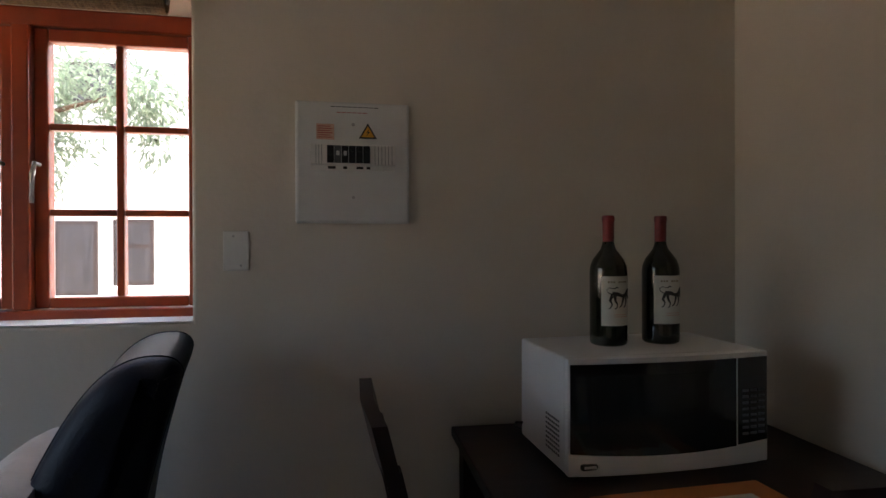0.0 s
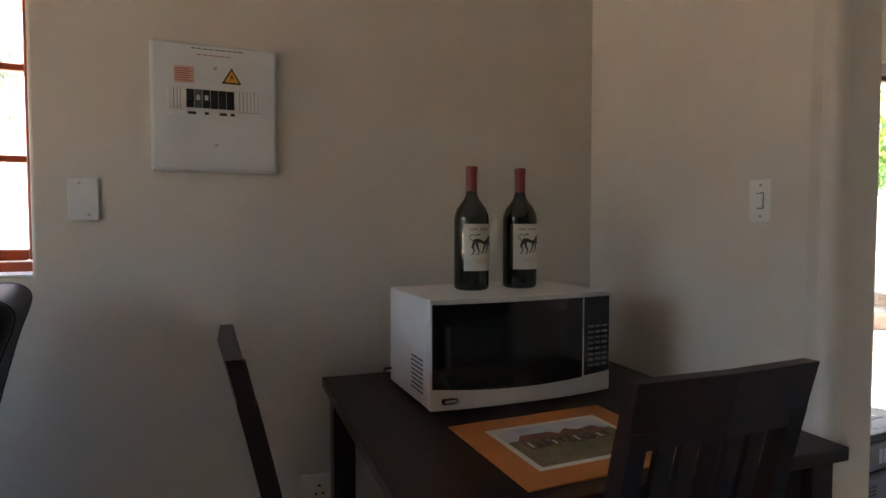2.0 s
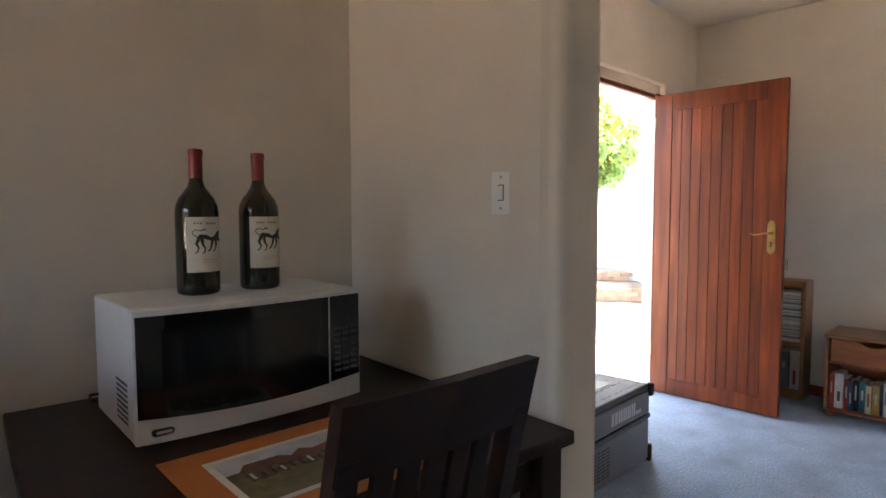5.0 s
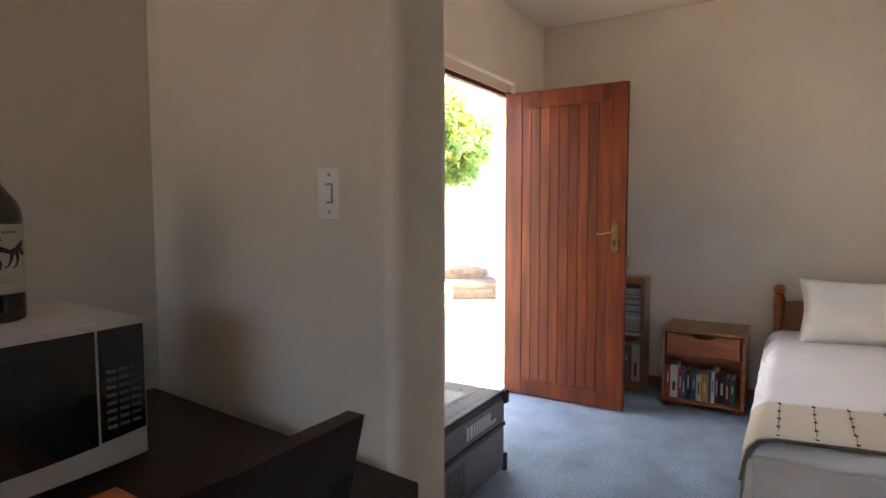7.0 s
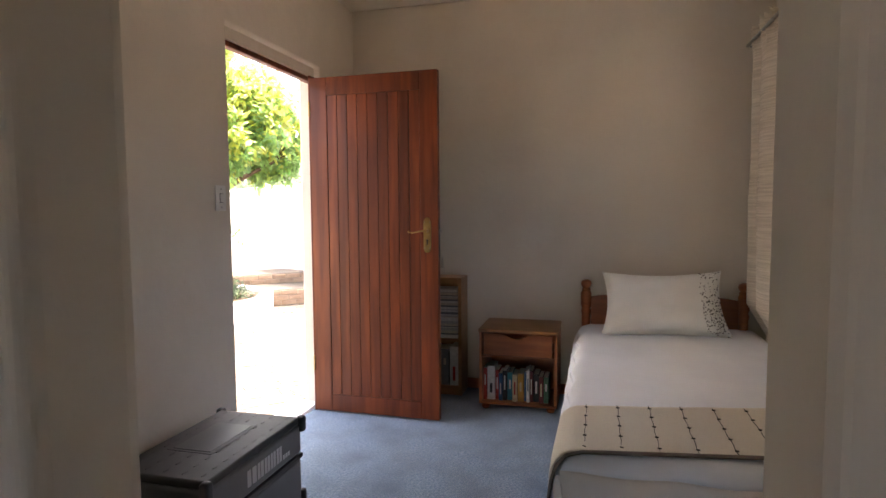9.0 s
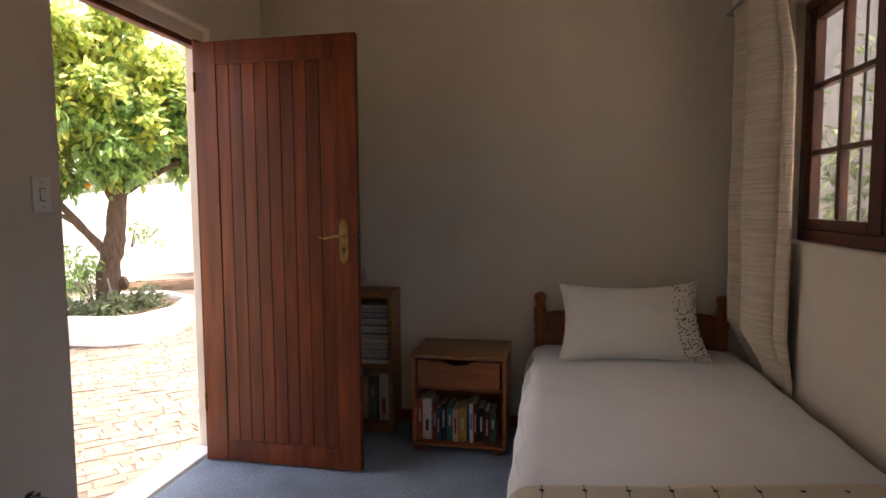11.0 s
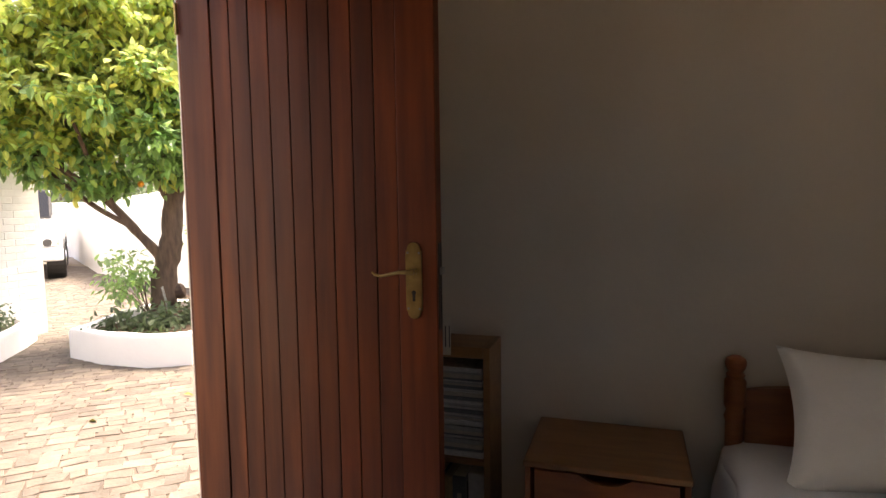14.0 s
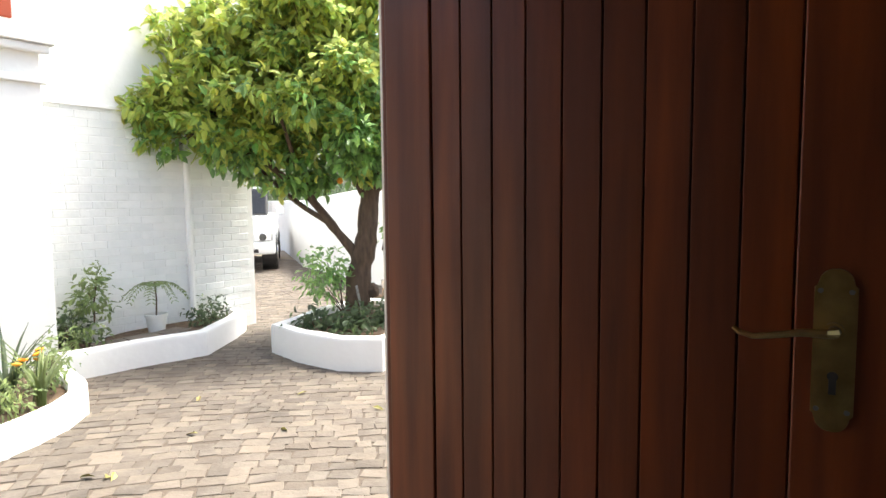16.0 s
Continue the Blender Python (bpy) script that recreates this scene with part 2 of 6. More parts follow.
def glass(name):
    m = bpy.data.materials.new(name)
    m.use_nodes = True
    n, l = m.node_tree.nodes, m.node_tree.links
    n.remove(n["Principled BSDF"])
    tr, gl, mx, fr = n.new("ShaderNodeBsdfTransparent"), n.new("ShaderNodeBsdfGlossy"), n.new("ShaderNodeMixShader"), n.new("ShaderNodeLayerWeight")
    gl.inputs["Roughness"].default_value = 0.02
    pw, ma = n.new("ShaderNodeMath"), n.new("ShaderNodeMath")
    pw.operation, pw.inputs[1].default_value = "POWER", 5.0
    ma.operation, ma.inputs[1].default_value, ma.inputs[2].default_value = "MULTIPLY_ADD", 0.9, 0.03
    l.new(fr.outputs["Facing"], pw.inputs[0]), l.new(pw.outputs[0], ma.inputs[0])
    l.new(ma.outputs[0], mx.inputs[0]), l.new(tr.outputs[0], mx.inputs[1]), l.new(gl.outputs[0], mx.inputs[2])
    l.new(mx.outputs[0], n["Material Output"].inputs["Surface"])
    return m


GLASS = glass("window_glass")

# ---- helpers for shapes ----
ANG = radians(6.0)


def W(u, v, z=0.0, rz=0.0):
    """A pose in the bedroom, whose walls stand six degrees off the kitchen's."""
    return pose(u * math.cos(ANG) - v * math.sin(ANG), u * math.sin(ANG) + v * math.cos(ANG), z, 0, 0, rz + 6.0)


def obj(name, bm, material, smooth=False):
    me = bpy.data.meshes.new(name)
    bmesh.ops.recalc_face_normals(bm, faces=bm.faces)
    bm.to_mesh(me)
    bm.free()
    smooth = smooth and len(me.polygons) > 60
    if smooth:
        for p in me.polygons:
            p.use_smooth = True
        me.set_sharp_from_angle(angle=radians(42))
    me.materials.append(material)
    ob = new(name, me)
    if smooth:
        ob.modifiers.new("even_normals", "WEIGHTED_NORMAL").keep_sharp = True
    return ob


def part(name, bm, material, parent, label="", smooth=True):
    ob = obj(name, bm, material, smooth)
    ob.parent = parent
    return tagged(ob, label)


def thing(name, m, label, category, group="", kind=""):
    ob = new(name)
    ob.empty_display_size = 0.1
    ob.matrix_world = m
    return tagged(ob, label, category, group, kind)


def box(x0, x1, y0, y1, z0, z1, bevel=0.0, seg=2, bm=None):
    b = bmesh.new()
    bmesh.ops.create_cube(b, size=1.0)
    for v in b.verts:
        v.co = Vector((x0 + (v.co.x + 0.5) * (x1 - x0), y0 + (v.co.y + 0.5) * (y1 - y0), z0 + (v.co.z + 0.5) * (z1 - z0)))
    if bevel:
        bmesh.ops.bevel(b, geom=b.edges[:], offset=bevel, segments=seg, affect="EDGES", profile=0.5)
    return merge(bm, b)


def merge(bm, b):
    if bm is None:
        return b
    me = bpy.data.meshes.new("tmp")
    b.to_mesh(me)
    b.free()
    bm.from_mesh(me)
    bpy.data.meshes.remove(me)
    return bm


def rod(p0, p1, r0, r1=None, seg=12, bm=None):
    r1 = r0 if r1 is None else r1
    p0, p1 = Vector(p0), Vector(p1)
    b = bmesh.new()
    bmesh.ops.create_cone(b, cap_ends=True, segments=seg, radius1=r0, radius2=r1, depth=(p1 - p0).length)
    m = Matrix.Translation((p0 + p1) / 2) @ (p1 - p0).to_track_quat("Z", "Y").to_matrix().to_4x4()
    bmesh.ops.transform(b, matrix=m, verts=b.verts)
    return merge(bm, b)


def tube(pts, radii, seg=8, bm=None):
    """A bent round bar through pts."""
    b = bmesh.new()
    pts = [Vector(p) for p in pts]
    if not hasattr(radii, "__len__"):
        radii = [radii] * len(pts)
    rings = []
    for i, p in enumerate(pts):
        d = (pts[min(i + 1, len(pts) - 1)] - pts[max(i - 1, 0)]).normalized()
        q = d.to_track_quat("Z", "Y")
        rings.append([b.verts.new(p + q @ Vector((radii[i] * math.cos(a), radii[i] * math.sin(a), 0))) for a in (2 * math.pi * k / seg for k in range(seg))])
    for a, c in zip(rings, rings[1:]):
        for k in range(seg):
            b.faces.new((a[k], a[(k + 1) % seg], c[(k + 1) % seg], c[k]))
    b.faces.new(rings[0][::-1]), b.faces.new(rings[-1])
    return merge(bm, b)


def lathe(profile, seg=28, bm=None):
    b = bmesh.new()
    rings = [[b.verts.new((r * math.cos(2 * math.pi * k / seg), r * math.sin(2 * math.pi * k / seg), z)) for k in range(seg)] for r, z in profile]
    for a, c in zip(rings, rings[1:]):
        for k in range(seg):
            b.faces.new((a[k], a[(k + 1) % seg], c[(k + 1) % seg], c[k]))
    b.faces.new(rings[0][::-1]), b.faces.new(rings[-1])
    return merge(bm, b)


def prism(outline, lo, hi, axis="z", bevel=0.0, seg=2, bm=None):
    """An outline in the plane across the axis, drawn out from lo to hi."""
    put = {"z": lambda a, c, h: (a, c, h), "y": lambda a, c, h: (a, h, c), "x": lambda a, c, h: (h, a, c)}[axis]
    b = bmesh.new()
    low = [b.verts.new(put(a, c, lo)) for a, c in outline]
    top = [b.verts.new(put(a, c, hi)) for a, c in outline]
    b.faces.new(low[::-1]), b.faces.new(top)
    for k in range(len(low)):
        b.faces.new((low[k], low[(k + 1) % len(low)], top[(k + 1) % len(low)], top[k]))
    if bevel:
        bmesh.ops.bevel(b, geom=b.edges[:], offset=bevel, segments=seg, affect="EDGES", profile=0.5)
    return merge(bm, b)


def softened(ob, width=0.01, seg=2):
    md = ob.modifiers.new("soft_edges", "BEVEL")
    md.width, md.segments, md.limit_method, md.angle_limit = width, seg, "ANGLE", radians(40)
    return ob


def wall(name, m, length, thick, z0, z1, holes, material, label, step=0.0):
    """A wall along its own x from 0 to length, thickness along +y, with holes (x0, x1, z0, z1) right through it."""
    xs = sorted({0.0, length, *[h[0] for h in holes], *[h[1] for h in holes]})
    zs = sorted({z0, z1, *[h[2] for h in holes], *[h[3] for h in holes]})
    solid = {(i, k): not any(h[0] <= (xs[i] + xs[i + 1]) / 2 <= h[1] and h[2] <= (zs[k] + zs[k + 1]) / 2 <= h[3] for h in holes)
             for i in range(len(xs) - 1) for k in range(len(zs) - 1)}
    b, vs = bmesh.new(), {}

    def vert(i, k, s):
        if (i, k, s) not in vs:
            vs[i, k, s] = b.verts.new((xs[i], s * thick, zs[k]))
        return vs[i, k, s]

    for (i, k), full in solid.items():
        if not full:
            continue
        for s in (0, 1):
            b.faces.new([vert(i, k, s), vert(i + 1, k, s), vert(i + 1, k + 1, s), vert(i, k + 1, s)])
        for di, dk, e in ((-1, 0, ((0, 0), (0, 1))), (1, 0, ((1, 0), (1, 1))), (0, -1, ((0, 0), (1, 0))), (0, 1, ((0, 1), (1, 1)))):
            if not solid.get((i + di, k + dk), False):
                (a, c), (d, f) = e
                b.faces.new([vert(i + a, k + c, 0), vert(i + d, k + f, 0), vert(i + d, k + f, 1), vert(i + a, k + c, 1)])
    ob = obj(name, b, material)
    ob.matrix_world = m
    softened(ob, 0.012, 3)
    return tagged(ob, label, "wall", kind="structure")


# ---- the shell of the house ----
FLOOR_Z, CEIL_Z, OUT_Z = 0.0, 2.65, -0.20
tagged(obj("floor", prism([(-2.5, -2.5), (1.9, -2.5), (5.6, -1.4), (5.35, 2.20), (4.13, 2.17), (3.26, 2.08), (1.6, 1.98), (-2.5, 1.84)], -0.18, 0.0), CARPET), "worn blue-grey carpet laid through both rooms", "floor", kind="structure")
tagged(obj("ceiling", prism([(-2.7, -2.7), (1.9, -2.7), (5.7, -1.6), (5.35, 2.52), (1.6, 2.16), (-2.7, 2.02)], CEIL_Z, CEIL_Z + 0.25), CEILING), "off-white painted plaster ceiling", "ceiling", kind="structure")

K_ANG = 2.0                                           # the kitchen's outer wall
KW = pose(-2.4, 1.768, 0, 0, 0, K_ANG)
WIN_X0, WIN_X1, WIN_Z0, WIN_Z1 = 0.97, 2.03, 1.10, 2.105
wall("wall_north_kitchen", KW, 4.02, 0.27, OUT_Z, CEIL_Z, [(WIN_X0, WIN_X1, WIN_Z0, WIN_Z1)], PLASTER, "uneven cream plastered outer wall of the kitchen")
DOOR_U0, DOOR_U1, HEAD_Z = 3.462, 4.414, 2.135
wall("wall_north_bedroom", W(1.72, 1.708), 3.48, 0.145, OUT_Z, CEIL_Z, [(DOOR_U0 - 1.72, DOOR_U1 - 1.72, -0.02, HEAD_Z)], PLASTER, "cream plastered bedroom wall around the front door")
wall("wall_east", W(4.95, -1.3, 0, 90), 3.06, -0.25, OUT_Z, CEIL_Z, [], PLASTER, "plain cream plastered wall behind the bed")
BW0, BW1, BWZ0, BWZ1 = 3.24, 4.505, 1.105, 2.12
wall("wall_south_bedroom", W(1.45, -1.0), 3.75, -0.115, OUT_Z, CEIL_Z, [(BW0 - 1.45, BW1 - 1.45, BWZ0, BWZ1)], PLASTER, "cream plastered bedroom wall with a deep window")
wall("wall_west", pose(-2.4, -2.4, 0, 0, 0, 90), 4.3, 0.25, OUT_Z, CEIL_Z, [(2.2, 3.9, 0.95, 2.1)], PLASTER, "plain cream kitchen wall")
wall("wall_south_kitchen", pose(-2.4, -2.4, 0), 4.15, -0.25, OUT_Z, CEIL_Z, [], PLASTER, "plain cream kitchen wall")
wl = obj("wall_partition_left", prism([(1.527, 1.97), (1.523, 1.70), (1.508, 1.10), (1.487, 0.93), (1.466, 0.885), (1.464, 0.862), (1.478, 0.848), (1.505, 0.848), (1.645, 0.876), (1.672, 0.889), (1.682, 0.910), (1.676, 1.97)], FLOOR_Z, CEIL_Z), PLASTER)
tagged(softened(wl, 0.014, 3), "rounded end of a cream plastered partition wall", "wall", kind="structure")
wr = obj("wall_partition_right", prism([(1.497, -0.008), (1.510, 0.003), (1.724, 0.012), (1.738, 0.000), (1.735, -2.4), (1.497, -2.4)], FLOOR_Z, CEIL_Z), PLASTER)
tagged(softened(wr, 0.012, 3), "cream plastered partition wall beside the opening", "wall", kind="structure")
sk = thing("baseboard", W(0, 0), "narrow dark skirting along the bedroom wall", "baseboard", kind="structure")
part("skirting", box(4.936, 4.949, -1.0, 1.70, 0.0, 0.07, 0.003), PINE, sk)

# ---- kitchen window ----
win = thing("window_1", KW, "red-brown timber casement window with six-pane sashes, closed", "window", kind="structure")
FY0, FY1 = 0.165, 0.235
def win_bar(name, x0, x1, z0, z1, y0=FY0, y1=FY1, bev=0.006):
    return part(name, box(x0, x1, y0, y1, z0, z1, bev), FRAMEWOOD, win)
MID = (1.463, 1.515)
win_bar("frame_head", WIN_X0, WIN_X1, 2.045, WIN_Z1)
win_bar("frame_sill", WIN_X0, WIN_X1, WIN_Z0, 1.135, FY0 - 0.02, FY1)
win_bar("frame_post", WIN_X0, WIN_X0 + 0.035, 1.135, 2.045)
win_bar("frame_post", WIN_X1 - 0.004, WIN_X1 + 0.03, 1.135, 2.045)
win_bar("mullion", *MID, 1.135, 2.045, FY0 - 0.015, FY1)
for s0, s1 in ((WIN_X0 + 0.037, MID[0] - 0.002), (MID[1] + 0.002, WIN_X1 - 0.006)):
    sash = win_bar("sash_stile", s0, s0 + 0.042, 1.137, 2.043, FY0 + 0.012, FY1 - 0.01)
    win_bar("sash_stile", s1 - 0.042, s1, 1.137, 2.043, FY0 + 0.012, FY1 - 0.01)
    win_bar("sash_rail", s0 + 0.043, s1 - 0.043, 2.0, 2.043, FY0 + 0.012, FY1 - 0.01)
    win_bar("sash_rail", s0 + 0.043, s1 - 0.043, 1.137, 1.172, FY0 + 0.012, FY1 - 0.01)
    mx = (s0 + s1) / 2
    win_bar("glazing_bar", mx - 0.012, mx + 0.012, 1.173, 1.999, FY0 + 0.016, FY1 - 0.014, 0.004)
    for zb in (1.448, 1.726):
        win_bar("glazing_bar", s0 + 0.043, mx - 0.013, zb - 0.011, zb + 0.011, FY0 + 0.018, FY1 - 0.014, 0.004)
        win_bar("glazing_bar", mx + 0.013, s1 - 0.043, zb - 0.011, zb + 0.011, FY0 + 0.018, FY1 - 0.014, 0.004)
    for xa, xb in ((s0 + 0.043, mx - 0.013), (mx + 0.013, s1 - 0.043)):
        for za, zb in ((1.173, 1.436), (1.460, 1.714), (1.738, 1.999)):
            p = part("pane", box(xa, xb, FY0 + 0.034, FY0 + 0.038, za, zb), GLASS, win)
            p.visible_shadow = False
for hx in (MID[0] - 0.03, MID[1] + 0.022):
    h = part("window_stay", tube([(hx, FY0 + 0.004, 1.60), (hx, FY0 - 0.028, 1.602), (hx - 0.004, FY0 - 0.034, 1.57), (hx - 0.008, FY0 - 0.03, 1.50), (hx - 0.01, FY0 - 0.026, 1.475)], [0.007, 0.008, 0.009, 0.007, 0.006]), STEEL, win, "dull metal window catch")
sill = thing("window_sill", KW, "white painted plaster window ledge", "window sill", kind="structure")
part("ledge", box(WIN_X0, WIN_X1, 0.004, FY0 - 0.021, WIN_Z0 + 0.001, WIN_Z0 + 0.006, 0.002), LIME, sill)

blind = thing("roller_blind", KW @ pose(1.35, -0.05, 2.083), "rolled-up woven bamboo blind above the window", "blind")
turns = [(0.030 + 0.0065 * a / 6.283) for a in np.linspace(0, 3 * 6.283, 60)]
b = bmesh.new()
outline = [((r) * math.cos(a), r * math.sin(a)) for r, a in zip(turns, np.linspace(0, 3 * 6.283, 60))]
rows = []
for x in (-0.62, 0.62):
    rows.append([b.verts.new((x, c, s_)) for c, s_ in outline])
for k in range(59):
    b.faces.new((rows[0][k], rows[0][k + 1], rows[1][k + 1], rows[1][k]))
part("woven_roll", b, BAMBOO, blind)
slats = bmesh.new()
for k in range(34):
    a = 2 * math.pi * k / 34
    rod((-0.62, 0.051 * math.cos(a), 0.051 * math.sin(a)), (0.62, 0.051 * math.cos(a), 0.051 * math.sin(a)), 0.0028, seg=5, bm=slats)
part("cane_slats", slats, BAMBOO, blind)
part("end_cap", rod((0.621, 0, 0), (0.628, 0, 0), 0.026, seg=20), BLACK, blind, "dark rounded end of the roll")
for sx in (-0.5, 0.5):
    part("bracket", box(sx - 0.012, sx + 0.012, 0.0, 0.048, 0.03, 0.06, 0.003), STEEL, blind)

w3 = thing("window_3", pose(-2.4, -2.4, 0, 0, 0, 90), "wide timber window in the far kitchen wall", "window", kind="structure")
for x0, x1, z0, z1 in ((2.2, 3.9, 0.95, 1.0), (2.2, 3.9, 2.05, 2.1), (2.2, 2.25, 1.001, 2.049), (3.85, 3.9, 1.001, 2.049), (3.02, 3.08, 1.001, 2.049)):
    part("frame_bar", box(x0, x1, 0.10, 0.16, z0, z1, 0.005), FRAMEWOOD, w3)
for x0, x1 in ((2.25, 3.02), (3.08, 3.85)):
    part("pane", box(x0, x1, 0.128, 0.132, 1.0, 2.05), GLASS, w3).visible_shadow = False

# ---- fittings on the kitchen wall ----
def on_kitchen(x, z):
    """A pose on the kitchen's outer wall at the world's x, facing the room."""
    s_ = (x + 2.4) / math.cos(radians(K_ANG))
    return KW @ pose(s_, 0, z)

panel = thing("distribution_board", on_kitchen(0.122, 1.604), "grey-white electrical distribution board screwed to the plaster", "fuse box")
part("cover", box(-0.182, 0.182, -0.016, 0.001, -0.195, 0.195, 0.006), BOX_PAINT, panel)
part("door_lip", box(-0.174, 0.174, -0.020, -0.0165, -0.187, 0.187, 0.002), BOX_PAINT, panel)
part("breaker_strip", box(-0.135, 0.135, -0.030, -0.0205, -0.008, 0.056, 0.002), WHITE_PLASTIC, panel, "white strip of blanks round the switches")
for k in range(6):
    x0 = -0.083 + k * 0.0228
    br = part("breaker", box(x0, x0 + 0.0215, -0.036, -0.0305, -0.003, 0.052, 0.001), BLACK if k != 1 else COOLGREY, panel, "black circuit breaker")
    part("toggle", box(x0 + 0.006, x0 + 0.016, -0.043, -0.0365, 0.020 if k < 3 else 0.032, 0.034 if k < 3 else 0.046, 0.001), WHITE_PLASTIC if k in (1, 2) else BLACK, br)
for x0 in (-0.118, -0.109, -0.100, 0.068, 0.079, 0.090, 0.101, 0.112, 0.123):
    part("blank_joint", box(x0, x0 + 0.0015, -0.0308, -0.0302, -0.006, 0.054), COOLGREY, panel)
part("label_strip", box(-0.135, 0.135, -0.0225, -0.0205, -0.027, -0.010, 0.0005), WHITE_PLASTIC, panel, "white paper strip with small labels")
for x0, w in ((-0.080, 0.024), (-0.032, 0.012), (0.010, 0.022), (0.042, 0.012)):
    part("label_mark", box(x0, x0 + w, -0.0232, -0.0226, -0.021, -0.013), INK, panel)
part("notice", box(-0.116, -0.060, -0.0215, -0.0205, 0.072, 0.122), SALMON, panel, "faded salmon printed notice")
for k in range(6):
    part("notice_line", box(-0.112, -0.066 - 0.006 * (k % 2), -0.0220, -0.0216, 0.078 + k * 0.007, 0.0805 + k * 0.007), REDSPINE, panel)
part("warning_sign", prism([(0.018, 0.078), (0.076, 0.078), (0.047, 0.128)], -0.0218, -0.0206, "y"), INK, panel, "black and yellow electric shock triangle")
part("warning_face", prism([(0.026, 0.083), (0.068, 0.083), (0.047, 0.119)], -0.0226, -0.0219, "y"), YELLOW, panel)
part("lightning", prism([(0.050, 0.108), (0.042, 0.097), (0.0475, 0.0975), (0.042, 0.086), (0.054, 0.100), (0.0485, 0.0995)], -0.0232, -0.0227, "y"), INK, panel)
for sz in (0.122, -0.112):
    part("screw", rod((0.0, -0.023, sz), (0.0, -0.0205, sz), 0.0055, seg=12), STEEL, panel)
for k, (x0, x1, z) in enumerate(((-0.070, 0.085, 0.178), (-0.052, 0.048, 0.160))):
    n_ = 9 if k == 0 else 6
    for i in range(n_):
        a = x0 + (x1 - x0) * i / n_
        part("caption_mark", box(a, a + (x1 - x0) / n_ * 0.78, -0.0212, -0.0204, z - 0.0012, z + 0.0012), INK if k == 0 else REDSPINE, panel)

def plate(name, m, w, h, label, kind_):
    """A screwed wall plate, flat on the plane y = 0, facing -y."""
    t = thing(name, m, label, kind_)
    part("plate", box(-w / 2, w / 2, -0.007, 0.001, -h / 2, h / 2, 0.003), WHITE_PLASTIC, t)
    return t

bp = plate("blank_plate", on_kitchen(-0.240, 1.322), 0.078, 0.124, "white blank cover plate screwed to the plaster wall", "wall plate")
for sx, sz in ((-0.008, 0.046), (0.014, -0.046)):
    part("screw", rod((sx, -0.0095, sz), (sx, -0.0065, sz), 0.0035, seg=10), STEEL, bp)

def light_switch(m):
    t = plate("light_switch", m, 0.074, 0.118, "white rocker light switch on a screwed plate", "light switch")
    part("rocker_surround", box(-0.011, 0.011, -0.0085, -0.0068, -0.022, 0.022, 0.001), COOLGREY, t)
    part("rocker", prism([(-0.0085, -0.019), (-0.0125, -0.019), (-0.0095, 0.019), (-0.0085, 0.019)], -0.009, 0.009, "x", 0.0005), WHITE_PLASTIC, t)
    for sz in (-0.042, 0.042):
        part("screw", rod((0, -0.0095, sz), (0, -0.0065, sz), 0.0038, seg=10), STEEL, t)
    return t

light_switch(pose(1.508, 1.080, 1.312, 0, 0, 91.3 - 180))
light_switch(W(3.374, 1.707, 1.310))
sock = plate("power_socket", on_kitchen(0.43, 0.345), 0.12, 0.12, "white plug socket low on the kitchen wall", "socket")
for sx, sz in ((0, 0.02), (-0.012, -0.008), (0.012, -0.008)):
    part("pin_hole", rod((sx, -0.0085, sz), (sx, -0.0066, sz), 0.0045, seg=10), INK, sock)
part("rocker", box(0.030, 0.046, -0.010, -0.0072, 0.02, 0.042, 0.001), WHITE_PLASTIC, sock)

# ---- dining table ----
tb = thing("dining_table", pose(0.945, 1.295, 0), "square dark espresso wooden dining table against the kitchen wall", "table")
part("tabletop", box(-0.512, 0.512, -0.505, 0.505, 0.718, 0.75, 0.004), DARKWOOD, tb)
for a, c in ((-1, -1), (1, -1), (1, 1), (-1, 1)):
    part("leg", box(a * 0.455 - 0.035, a * 0.455 + 0.035, c * 0.45 - 0.035, c * 0.45 + 0.035, 0.0, 0.7175, 0.004), DARKWOOD, tb)
for c in (-1, 1):
    part("apron", box(-0.419, 0.419, c * 0.45 - 0.011, c * 0.45 + 0.011, 0.63, 0.7175, 0.002), DARKWOOD, tb)
    part("apron", box(c * 0.455 - 0.011, c * 0.455 + 0.011, -0.414, 0.414, 0.63, 0.7175, 0.002), DARKWOOD, tb)

